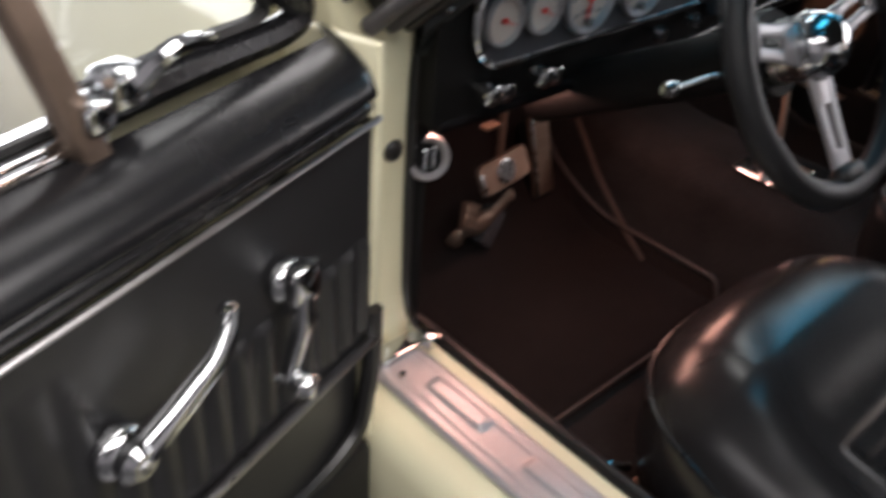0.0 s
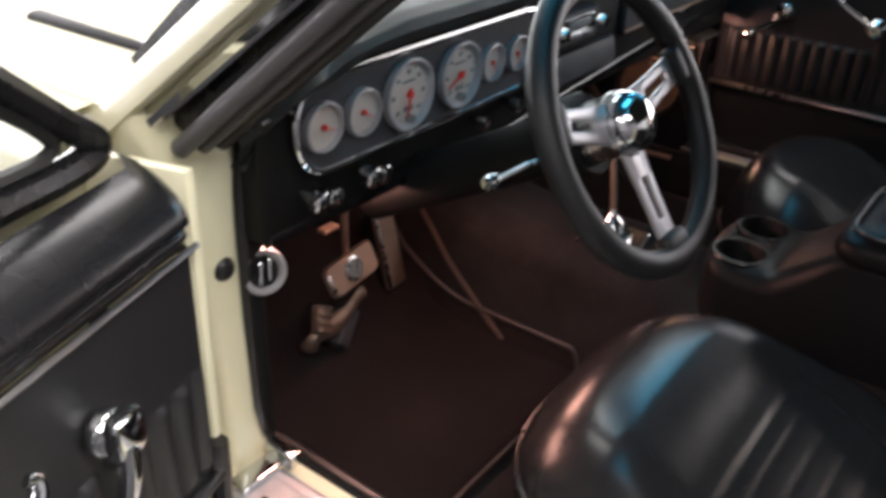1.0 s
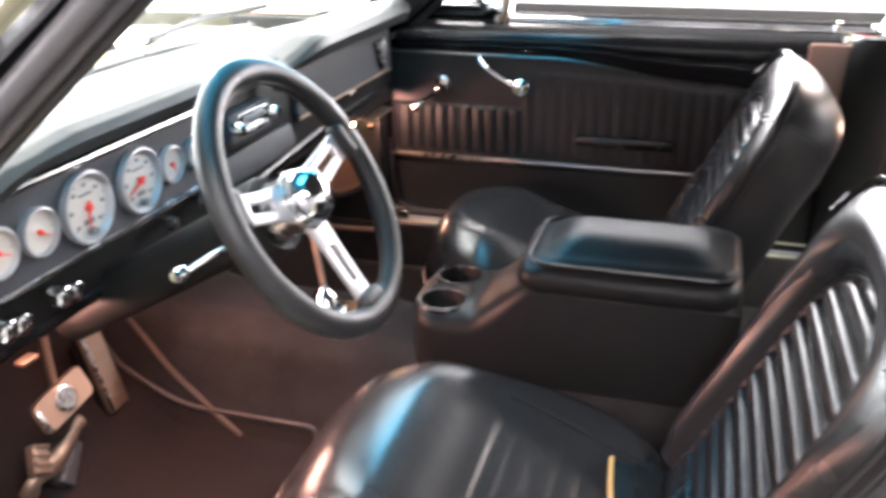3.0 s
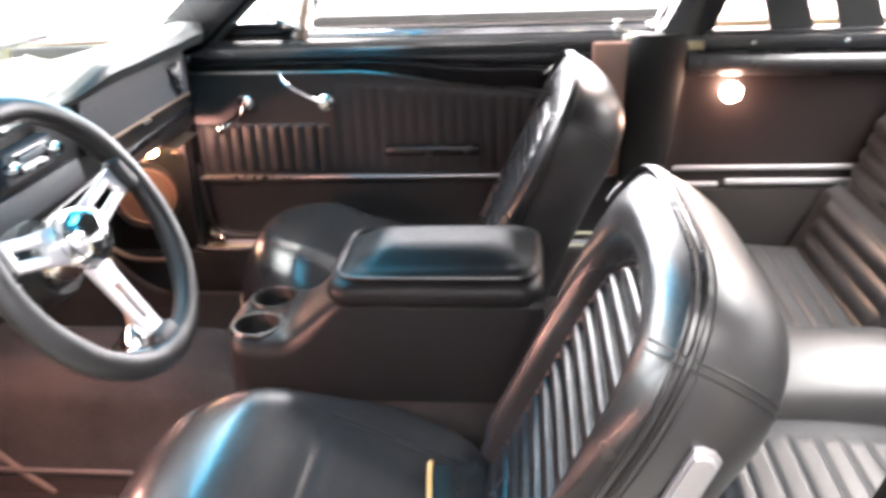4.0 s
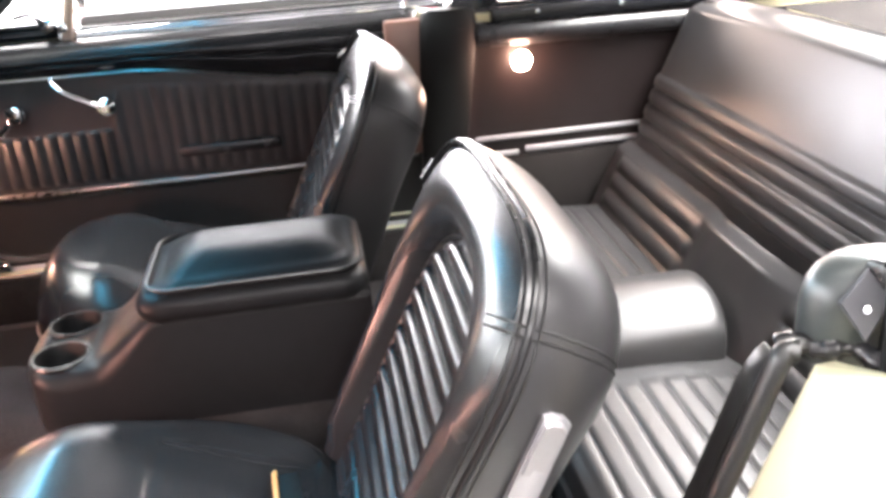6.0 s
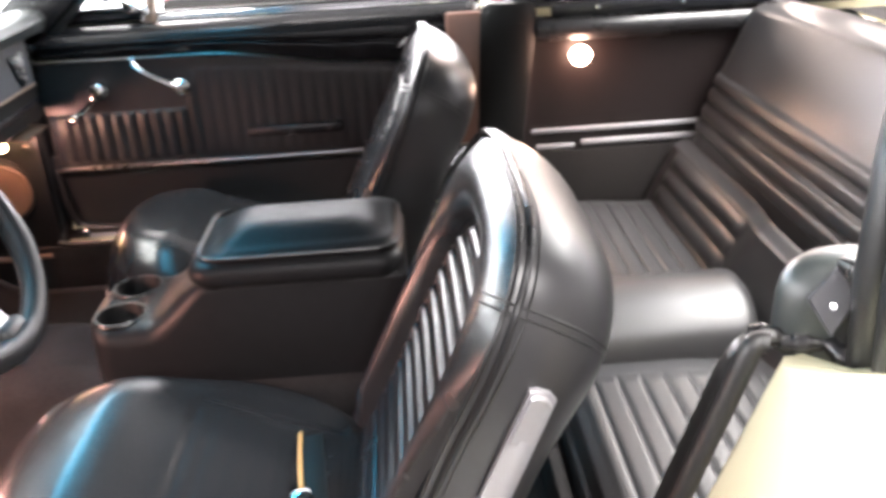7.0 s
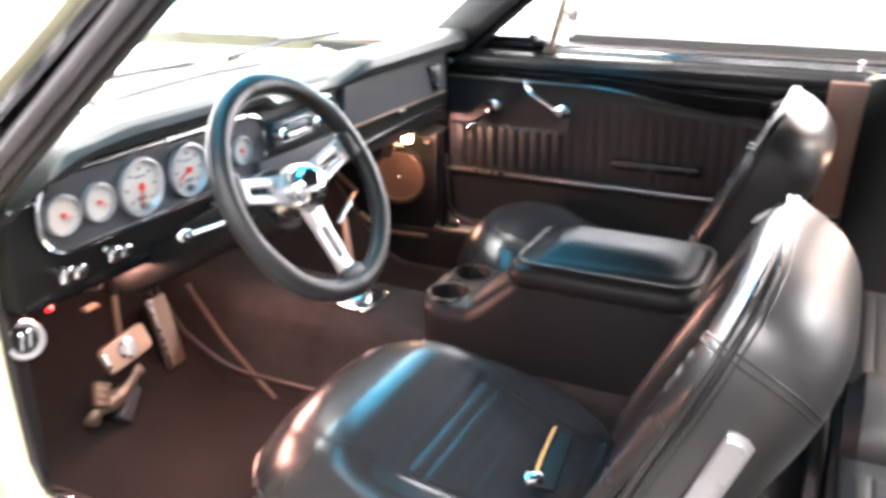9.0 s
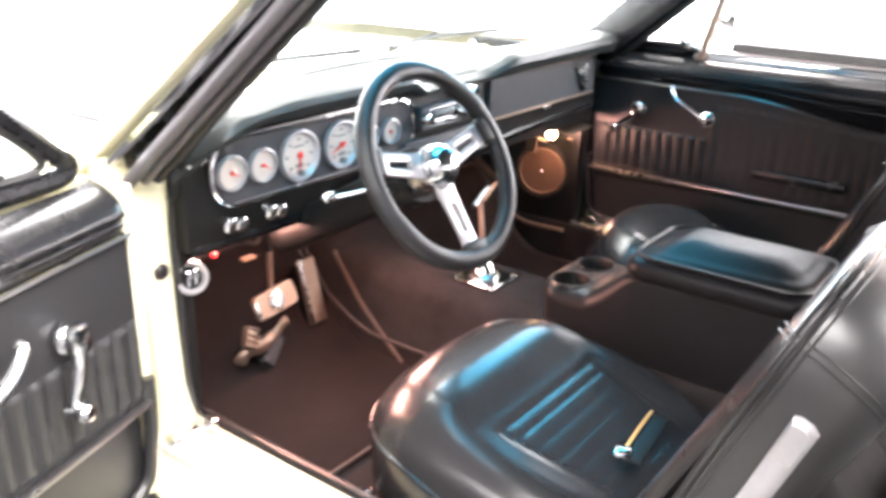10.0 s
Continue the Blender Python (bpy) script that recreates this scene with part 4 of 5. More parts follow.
# radio stack
radio = part("radio", slab(rounded(-0.125, 0.806, 0.005, 0.852, 0.005), lambda u, v, w: (u, -0.084 - w, v), 0.024), CRINKLE, dash, "dark radio with a chrome face")
part("radio_face", slab(rounded(-0.106, 0.813, -0.014, 0.846, 0.004), lambda u, v, w: (u, -0.107 - w, v), 0.005), CHROME, radio, "chrome radio face")
part("radio_scale", rbox((-0.06, -0.1125, 0.836), (0.062, 0.002, 0.010), 0.0005), INK, radio)
for k in range(5):
    part("radio_button", rbox((-0.086 + 0.013 * k, -0.115, 0.821), (0.010, 0.008, 0.007), 0.002), BRUSHED, radio)
for x, z in ((-0.117, 0.83), (-0.003, 0.83), (0.03, 0.865)):
    part("radio_knob", lathe([(0.011, 0), (0.0105, 0.016), (0.007, 0.02), (0, 0.0205)], (x, -0.106, z), (0, -1, 0), 18), CHROME, radio, "ribbed chrome knob")
part("centre_panel", rbox((-0.045, -0.098, 0.768), (0.25, 0.02, 0.044), 0.006, (-12, 0, 0)), CRINKLE, dash, "dark grey lower centre panel")
for x in (-0.603, -0.520):
    for dx, dz, l, r in ((0.0, 0.0, 0.034, 0.0125), (0.028, -0.007, 0.026, 0.0115)):
        part("switch_knob", lathe([(0.006, 0), (0.006, l * 0.4), (r, l * 0.45), (r, l * 0.9), (r * 0.7, l), (0, l)], (x + dx, -0.088, 0.748 + dz), (0, -1, -0.05), 18), CHROME, dash, "chrome switch knob")
for x, z in ((-0.295, 0.748), (-0.215, 0.752)):
    part("switch_knob", lathe([(0.005, 0), (0.005, 0.014), (0.010, 0.016), (0.009, 0.028), (0, 0.03)], (x, -0.088, z), (0, -1, 0), 16), CHROME, dash, "chrome switch knob")
part("warning_light", lathe([(0.0055, 0), (0.0055, 0.005), (0.003, 0.008), (0, 0.009)], (-0.559, -0.012, 0.66), (0, -1, 0.1), 14), RED_LENS, dash, "small red warning light")
part("pull_lever", rbox((-0.475, -0.0, 0.625), (0.026, 0.016, 0.006), 0.002), STEEL, dash)

# round vent pull on the kick panel
vent = thing("kick_vent", (-0.633, -0.03, 0.648), "round chrome-ringed vent beside the pedals", "vent")
part("ring", lathe([(0.0175, 0), (0.0185, 0.006), (0.022, 0.009), (0.0255, 0.008), (0.0275, 0.0)], (-0.6385, -0.0565, 0.656), (-0.34, -0.88, 0.34), 28, False), SATIN_ALU, vent, "bright metal ring")
part("dish", lathe([(0, 0.002), (0.0185, 0.002), (0.019, 0)], (-0.6385, -0.0565, 0.656), (-0.34, -0.88, 0.34), 28), FLAT_BLACK, vent)
for dx in (-0.006, 0.007):
    part("blade", rbox((-0.6405 + dx, -0.0625, 0.658), (0.006, 0.006, 0.026), 0.002, (-20, 8, -22)), CHROME, vent, "chrome blade")
part("mount", rbox((-0.633, -0.035, 0.648), (0.03, 0.05, 0.04), 0.01), FLAT_BLACK, vent)

# ---- steering wheel and column ----
WC = Vector((-0.397, -0.3585, 0.8437))
WT = radians(29.3)
W_M = Matrix.Translation(WC) @ Matrix(((1, 0, 0, 0), (0, math.sin(WT), -math.cos(WT), 0), (0, math.cos(WT), math.sin(WT), 0), (0, 0, 0, 1)))
# local: x right, y up the wheel, z towards the driver
wheel = thing("steering_wheel", Matrix.Translation(WC), "three-spoke sports steering wheel, black leather rim, chrome spokes", "steering wheel")


def rim(a, b):
    t, p = 2 * math.pi * a, 2 * math.pi * b
    r = 0.0148 + 0.0012 * math.cos(3 * (t + math.pi / 2)) ** 8
    rr = 0.150 + r * math.cos(p)
    return (rr * math.cos(t), rr * math.sin(t), 0.92 * r * math.sin(p))


part("rim", moved(W_M, grid(rim, 96, 20, True, True)), GRIP, wheel, "black stitched leather rim")
part("rim_seam", moved(W_M, grid(lambda a, b: ((0.1358 + 0.0012 * math.cos(2 * math.pi * b)) * math.cos(2 * math.pi * a), (0.1358 + 0.0012 * math.cos(2 * math.pi * b)) * math.sin(2 * math.pi * a), 0.002 + 0.0012 * math.sin(2 * math.pi * b)), 96, 5, True, True)), RUBBER, wheel)
for ang in (13, 167, 270):
    m = W_M @ pose(0, 0, 0, 0, 0, ang)
    plate = []
    # a flat plate with a closed slot: two bars, an inner web and an outer web
    for k in (-1, 1):
        plate.append(loft([[(x, k * off + dy, z + dz) for dy, dz in ((-h, -0.0022), (-h + 0.001, -0.003), (h - 0.001, -0.003), (h, -0.0022), (h, 0.0012), (h - 0.001, 0.002), (-h + 0.001, 0.002), (-h, 0.0012))] for x, off, h, z in ((0.058, 0.0122, 0.0064, -0.0092), (0.085, 0.0112, 0.0060, -0.007), (0.108, 0.0108, 0.0060, -0.0048))]))
    web = lambda x0, x1, h0, h1, z0, z1: loft([[(x, y, z) for y, z in ((-h, zz - 0.0022), (-h + 0.001, zz - 0.003), (h - 0.001, zz - 0.003), (h, zz - 0.0022), (h, zz + 0.0012), (h - 0.001, zz + 0.002), (-h + 0.001, zz + 0.002), (-h, zz + 0.0012))] for x, h, zz in ((x0, h0, z0), (x1, h1, z1))])
    plate += [web(0.028, 0.0590, 0.0215, 0.0187, -0.0113, -0.0091), web(0.1070, 0.128, 0.0168, 0.0172, -0.0049, -0.003)]
    spoke = part("spoke", moved(m, join(*plate)), SATIN_ALU, wheel, "polished slotted spoke")
    part("spoke_wrap", moved(m, rbox((0.134, 0, 0.0), (0.022, 0.046, 0.020), 0.008, (0, -8, 0), 3)), GRIP, spoke, "black leather spoke end")
part("hub", moved(W_M, lathe([(0.034, -0.05), (0.033, -0.03), (0.034, -0.020), (0.036, -0.014), (0.035, -0.008), (0.029, -0.006)], (0, 0, 0), (0, 0, 1), 36)), BRUSHED, wheel, "polished hub")
part("horn_button", moved(W_M, lathe([(0.0335, -0.012), (0.0335, -0.004), (0.0315, 0.004), (0.027, 0.012), (0.020, 0.018), (0.011, 0.0215), (0, 0.0225)], (0, 0, 0), (0, 0, 1), 40)), CHROME, wheel, "domed chrome horn button")
for k in range(6):
    a = 2 * math.pi * (k + 0.5) / 6
    part("hub_bolt", moved(W_M, lathe([(0.003, -0.014), (0.003, -0.005), (0, -0.004)], (0.0325 * math.cos(a), 0.0325 * math.sin(a), 0), (0, 0, 1), 10)), CHROME, wheel)
column = thing("steering_column", (-0.397, -0.15, 0.7), "black steering column with a chrome indicator stalk", "steering column")
part("tube", moved(W_M, lathe([(0.044, -0.05), (0.046, -0.055), (0.046, -0.075), (0.034, -0.08), (0.033, -0.40)], (0, 0, 0), (0, 0, 1), 28)), FLAT_BLACK, column)
part("stalk", tube([tuple(W_M @ Vector((-0.03, -0.01, -0.07))), (-0.52, -0.312, 0.822), (-0.59, -0.319, 0.830)], [0.0034, 0.0028, 0.0026], 8), BRUSHED, column, "thin chrome stalk")
part("stalk_knob", lathe([(0.003, -0.008), (0.0072, -0.005), (0.0082, 0.003), (0.006, 0.008), (0, 0.009)], (-0.594, -0.319, 0.831), (-1, -0.05, 0.1), 14), CHROME, column, "chrome stalk tip")

# ---- pedals ----
brake = thing("brake_pedal", (-0.355, 0.08, 0.47), "brushed steel brake pedal with a round badge", "pedal")
bp = pose(-0.352, 0.080, 0.478, -24, -4, 4)
part("pad", moved(bp, slab(rounded(-0.056, -0.025, 0.056, 0.025, 0.012), lambda u, v, w: (u, -w, v), 0.010)), STEEL, brake)
part("edge_bar", moved(bp, rbox((-0.052, -0.0105, -0.004), (0.007, 0.003, 0.036), 0.001)), BRUSHED, brake, "bright bar along the pad's left edge")
part("badge", moved(bp, lathe([(0.0195, 0.0), (0.0195, 0.003), (0.016, 0.004), (0.0155, 0.003), (0, 0.003)], (0.0, -0.010, 0.0), (0, -1, 0), 24)), BRUSHED, brake, "round pale badge")
part("arm", tube(curve([(-0.348, 0.09, 0.49), (-0.341, 0.098, 0.54), (-0.336, 0.102, 0.575)], 5), 0.006, 8), STEEL, brake)
part("arm_top", tube(curve([(-0.336, 0.102, 0.572), (-0.338, 0.10, 0.62), (-0.345, 0.07, 0.70)], 5), 0.0075, 8), FLAT_BLACK, brake, "black upper arm")
gas = thing("accelerator_pedal", (-0.2, 0.14, 0.36), "tall brushed steel accelerator pedal with ribs", "pedal")
gp = pose(-0.193, 0.140, 0.428, -17, 4, 6)
part("pad", moved(gp, slab(rounded(-0.026, -0.072, 0.026, 0.072, 0.005), lambda u, v, w: (u, -w, v), 0.009)), STEEL, gas)
part("edge_bar", moved(gp, rbox((-0.0225, -0.0095, 0.0), (0.007, 0.003, 0.138), 0.001)), BRUSHED, gas, "bright bar along the pad's left edge")
part("back_plate", moved(gp, rbox((0.003, 0.012, -0.006), (0.048, 0.016, 0.136), 0.004)), FLAT_BLACK, gas)
for k in range(6):
    part("rib", moved(gp, rbox((0, -0.0092, -0.05 + 0.02 * k), (0.042, 0.0015, 0.002), 0.0005)), STEEL, gas)
part("arm", tube([(-0.2, 0.15, 0.5), (-0.2, 0.22, 0.58)], 0.006, 8), FLAT_BLACK, gas)
park = thing("parking_brake_pedal", (-0.39, 0.12, 0.33), "small bent steel foot lever with a ridged pad", "pedal")
part("lever", tube(curve([(-0.440, 0.085, 0.372), (-0.432, 0.078, 0.392), (-0.408, 0.078, 0.396), (-0.374, 0.085, 0.392), (-0.345, 0.085, 0.402), (-0.328, 0.080, 0.420), (-0.318, 0.080, 0.424)], 4), [0.012, 0.014, 0.013, 0.012, 0.011, 0.011, 0.012, 0.013, 0.015, 0.017, 0.018, 0.018, 0.017, 0.015, 0.013, 0.011, 0.010, 0.010, 0.009, 0.009, 0.010, 0.010, 0.011, 0.010, 0.008], 8, flat=0.55), STEEL, park)
part("tread", moved(pose(-0.420, 0.074, 0.422, -25, 34, 0), join(rbox((0, 0, 0), (0.034, 0.014, 0.042), 0.003), *[rbox((0, -0.008, -0.018 + 0.012 * k), (0.032, 0.004, 0.005), 0.001) for k in range(4)])), STEEL, park, "ridged tread")
part("bracket", moved(pose(-0.352, 0.095, 0.366, -15, 50, 0), rbox((0, 0, 0), (0.034, 0.03, 0.07), 0.006)), CRINKLE, park)

# ---- floor mats ----
def mat_top(x, y):
    return floor_height(x, y) + 0.012


for x0, x1 in ((-0.575, -0.128), (0.185, 0.60)):
    fm = thing("floor_mat", ((x0 + x1) / 2, -0.05, 0.3), "dark bound-edge floor mat lying in the footwell", "floor mat", "floor mats")
    y0, y1 = -0.232, 0.25
    part("carpet_sheet", grid(lambda a, b: (x0 + (x1 - x0) * a, y0 + (y1 - y0) * b, mat_top(x0 + (x1 - x0) * a, y0 + (y1 - y0) * b) - 0.010 * (a in (0, 1) or b in (0, 1))), 40, 44), MAT, fm)
    loop = rounded(x0, y0, x1, y1, 0.035, 6)
    dense = []
    for (ua, va), (ub, vb) in zip(loop, loop[1:] + loop[:1]):
        n = max(1, int(math.hypot(ub - ua, vb - va) / 0.02))
        dense += [(ua + (ub - ua) * k / n, va + (vb - va) * k / n) for k in range(n)]
    part("binding", tube([(u, v, mat_top(u, v) + 0.001) for u, v in dense], 0.0045, 6, True), MAT_EDGE, fm, "sewn edge binding")

# ---- gear shifter ----
shift = thing("gear_shifter", (0.0, -0.185, 0.49), "chrome T-handle shifter on a chrome floor plate", "gear shifter")
part("floor_plate", slab(rounded(-0.060, -0.052, 0.036, 0.050, 0.008), lambda u, v, w: (u, -0.192 + v, 0.486 + w), 0.008), CHROME, shift, "chrome plate")
part("boot_ring", lathe([(0.034, 0), (0.034, 0.008), (0.028, 0.012), (0.02, 0.012)], (-0.012, -0.188, 0.493), (0, 0, 1), 28), BRUSHED, shift)
part("boot", lathe([(0.03, 0.0), (0.027, 0.012), (0.022, 0.018), (0.02, 0.026), (0.012, 0.032), (0.008, 0.045)], (-0.012, -0.188, 0.497), (0, 0.1, 1), 24), CHROME, shift)
for u, v in ((-0.051, -0.044), (0.027, -0.044), (-0.051, 0.042), (0.027, 0.042)):
    part("plate_screw", lathe([(0.006, 0), (0.005, 0.004), (0, 0.005)], (u, -0.192 + v, 0.493), (0, 0, 1), 10), CHROME, shift)
part("lever", tube(curve([(-0.012, -0.188, 0.52), (0.0, -0.172, 0.59), (0.014, -0.155, 0.643)], 5), 0.0055, 8), STEEL, shift)
part("t_handle", tube([(-0.024, -0.165, 0.643), (0.0, -0.158, 0.649), (0.03, -0.15, 0.655), (0.052, -0.145, 0.66)], [0.0062, 0.0068, 0.0068, 0.006], 12), CHROME, shift, "chrome T-shaped grip")

# ---- centre console ----
console = thing("centre_console", (0.02, -0.6, 0.33), "black vinyl centre console with two cup holders and a padded lid", "console")
CX, CW = 0.022, 0.105


def console_top(y):
    return blend([(-0.90, 0.620), (-0.555, 0.618), (-0.445, 0.549), (-0.36, 0.545), (-0.34, 0.535)], y)


def console_ring(y):
    end = max(0.0, (y + 0.40) / 0.052)
    w = CW * math.sqrt(max(0.02, 1 - min(1, end) ** 2.6 * 0.92))
    top = console_top(y)
    r = 0.018 + 0.016 * smooth(-0.56, -0.50, y) * smooth(-0.36, -0.42, y)
    low = 0.33
    out = [(CX - w, y, low), (CX - w, y, (low + top) / 2), (CX - w, y, top - r), (CX - w + r * 0.13, y, top - r * 0.5), (CX - w + r * 0.5, y, top - r * 0.13), (CX - w + r, y, top)]
    return out + [(CX - w * 0.3, y, top), (CX + w * 0.3, y, top)] + [(2 * CX - x, yy, z) for x, yy, z in reversed(out)]


body_c = part("console_box", loft([console_ring(-0.845 + 0.495 * (k / 60)) for k in range(61)]), GRAINED, console, "black vinyl box")
CUPS = ((-0.027, -0.400), (0.071, -0.402))
cutters = []
for cx, cy in CUPS:
    cutters.append(part("cutter", lathe([(0.036, -0.07), (0.036, 0.06)], (cx, cy, 0.545), (0, 0, 1), 40), RUBBER))
for c in cutters:
    mod = body_c.modifiers.new("hole", "BOOLEAN")
    mod.operation, mod.object, mod.solver = "DIFFERENCE", c, "EXACT"
carved = bpy.data.meshes.new_from_object(body_c.evaluated_get(bpy.context.evaluated_depsgraph_get()))
body_c.modifiers.clear()
body_c.data = carved
carved.materials.clear()
carved.materials.append(GRAINED)
for c in cutters:
    bpy.data.objects.remove(c)
for cx, cy in CUPS:
    cup = part("cup_holder", lathe([(0.0, -0.066), (0.030, -0.066), (0.0335, -0.060), (0.0352, 0.0), (0.0365, 0.003), (0.0405, 0.003), (0.0425, 0.0)], (cx, cy, 0.547), (0, 0, 1), 40, False), VINYL_SOFT, console, "round black cup holder")
    part("cup_lining", lathe([(0.0, -0.064), (0.029, -0.064), (0.0325, -0.058), (0.0342, -0.001), (0.0350, 0.001)], (cx, cy, 0.547), (0, 0, 1), 40, False), FLAT_BLACK, cup, "matt black lining")


def lid_pad(z0, z1, half, front, back, side_round, top_round, crown, slope):
    """A stuffed pad: its outline shrinks towards the top and bottom edges, and the top swells."""
    rings = []
    n = 10
    for k in range(n + 1):
        t = math.pi * (k / n - 0.5)
        inset = side_round * (1 - math.cos(t))
        rings.append((inset, z0 + (z1 - z0) * (0.5 + 0.5 * math.sin(t))))
    for k in range(1, 9):
        rings.append((side_round + top_round * k / 8, z1 + crown * math.sin(math.pi / 2 * k / 8)))
    out = []
    for inset, z in rings:
        loop = rounded(-half + inset, back + inset, half - inset, front - inset, max(0.004, 0.040 - inset * 0.25), 8)
        out.append([(CX + u, v, z - slope * smooth(-0.62, -0.53, v) * smooth(z0, z1, z)) for u, v in loop])
    return loft(out)


lid = part("lid", lid_pad(0.638, 0.662, 0.100, -0.541, -0.838, 0.018, 0.058, 0.017, 0.012), GRAINED, console, "padded black vinyl lid")
part("lid_base", lid_pad(0.600, 0.646, 0.112, -0.522, -0.846, 0.020, 0.034, 0.002, 0.0), GRAINED, console, "padded lower lid cushion")
part("lid_seam", tube([(CX + u, v, 0.652) for u, v in rounded(-0.101, -0.839, 0.101, -0.540, 0.038, 8)], 0.0025, 6, True), RUBBER, lid, "sewn seam round the lid")
part("side_seam", tube([(CX - CW - 0.0005, y, 0.606) for y in (-0.84, -0.7, -0.57)], 0.002, 6), RUBBER, console)

# ---- front seats ----
SEAT_A, SEAT_V, SEAT_B, SEAT_N = 0.227, 0.23, 0.212, 4.2
INS_A, INS_V, INS_B = 0.148, 0.21, 0.150


def taper(v):
    return 1 - 0.14 * smooth(0.40, 0.15, v)


def seat_half(v):
    k = max(0.0, (v - SEAT_V) / SEAT_B)
    return SEAT_A * taper(v) * max(0.0, 1 - k ** SEAT_N) ** (1 / SEAT_N)


def reach(u, v, a, v0, b, n):
    """How far out from the middle a point lies: 1 on the rounded outline."""
    return ((abs(u) / a) ** n + max(0.0, (v - v0) / b) ** n) ** (1 / n)


def build_seat(x0, dy, sunk, bulge, CROWN, ROLL):
    seat = thing("front_seat", (x0, -0.62 + dy, 0.3), "black vinyl bucket seat with pleated inserts and piping", "car seat", "front bucket seats")
    # backrest: u across, v up the back, w out of its face
    r = radians(26)
    ax_v, ax_w = Vector((0, -math.sin(r), math.cos(r))), Vector((0, math.cos(r), math.sin(r)))
    o = Vector((x0 - 0.014, -0.775 + dy, 0.47))
    B = lambda u, v, w: tuple(o + Vector((u, 0, 0)) + ax_v * v + ax_w * w)
    top_v = SEAT_V + SEAT_B

    def face(a, b):
        t = 1 - (1 - b) ** 2
        v = -0.02 + (top_v + 0.02) * t
        u = (2 * a - 1) * seat_half(v)
        s = min(1.0, reach(u, v, SEAT_A * taper(v), SEAT_V, SEAT_B, SEAT_N))
        q = reach(u, v, INS_A, INS_V, INS_B, 2.6)
        if q < 1:
            ins = 1 - smooth(0.90, 0.985, q)
            w = sunk - 0.005 * math.exp(-((q - 1) / 0.03) ** 2) + ins * 0.015 * (pleat(v, 0.029) - 0.6)
        else:
            e = (q - 1) / ((q - 1) + (1 - s) * 1.25 + 1e-6)
            w = sunk * (1 - e) - 0.005 * math.exp(-((q - 1) / 0.03) ** 2) + bulge * math.sin(math.pi * min(1.0, 0.06 + 0.94 * e)) ** 0.75
        w *= 1 - 0.5 * smooth(0.03, -0.02, v)
        return B(u, v, w)

    back = part("backrest", grid(face, 120, 200), VINYL, seat, "pleated black vinyl backrest face")
    outline = [(seat_half(-0.02 + (top_v + 0.02) * (1 - (1 - k / 60) ** 2.2)), -0.02 + (top_v + 0.02) * (1 - (1 - k / 60) ** 2.2)) for k in range(61)]
    ring = [(-u, v) for u, v in outline] + [(u, v) for u, v in reversed(outline[:-1])]

    def turn(w):
        """How far the band has rounded over towards the rear, 0 to 1."""
        return 1 - math.sqrt(max(0.0, 1 - min(1.0, max(0.0, -w - 0.025) / 0.086) ** 2))

    def shell(f, w, dv=0.0):
        """The outline at w; towards the rear the band rounds over."""
        k = turn(w)
        return [B(u * f * (1 - 0.22 * k), SEAT_V + (v - SEAT_V) * f - 0.045 * k * smooth(0.25, 0.44, v) + dv, w + 0.008 * smooth(0.25, 0.42, v) * (1 - k) - 0.018 * smooth(0.3, 0.0, v)) for u, v in ring]
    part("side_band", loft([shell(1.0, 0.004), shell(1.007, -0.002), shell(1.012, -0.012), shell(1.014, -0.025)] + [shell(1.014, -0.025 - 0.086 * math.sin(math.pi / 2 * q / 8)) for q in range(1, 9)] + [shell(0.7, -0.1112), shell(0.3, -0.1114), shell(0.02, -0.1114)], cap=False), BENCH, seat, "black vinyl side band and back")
    part("piping", tube(shell(1.012, -0.008), 0.0036, 8), VINYL_SOFT, seat, "raised piping")
    part("piping_inner", tube(shell(1.006, 0.001), 0.0020, 6), VINYL_SOFT, seat, "inner welt beside the piping")
    part("stitch_line", tube(shell(1.0145, -0.017), 0.0014, 6), RUBBER, seat)
    welt = []
    for k in range(49):
        t = math.pi * k / 48
        c, d = math.cos(t), math.sin(t)
        welt.append((INS_A * math.copysign(abs(c) ** (2 / 2.6), c), INS_V + INS_B * d ** (2 / 2.6)))
    welt = [(INS_A, 0.02)] + welt + [(-INS_A, 0.02)]
    part("insert_welt", tube([B(u, v, sunk - 0.002) for u, v in welt], 0.003, 6), RUBBER, seat, "sewn insert edge")
    def across(sgn, v, off, w):
        """A point on the side band at height v."""
        k = turn(w)
        return B(sgn * (seat_half(v) * (1 - 0.22 * k) * 1.013 + off), v - 0.045 * k * smooth(0.25, 0.44, v), w + 0.008 * smooth(0.25, 0.42, v) * (1 - k) - 0.018 * smooth(0.3, 0.0, v))
    for sgn in (-1, 1):
        for hv, off in ((0.388, 0.0012), (0.380, 0.0008)):
            part("cap_seam", tube([B(sgn * (seat_half(hv) - 0.028), hv - 0.012, 0.024)] + [across(sgn, hv, off, w) for w in (0.004, -0.003, -0.012, -0.025, -0.04, -0.055, -0.07, -0.083, -0.094, -0.102, -0.108)], 0.0013, 6), RUBBER, seat, "double-stitched seam")
    sg = -1 if x0 < 0 else 1
    plate_on = lambda pts, low, high: loft([[across(sg, v, q, w) for v, w in pts] for q in (low, high)] + [[across(sg, v * 0.985 + 0.003, high + 0.0015, w * 0.97 - 0.0018) for v, w in pts]])
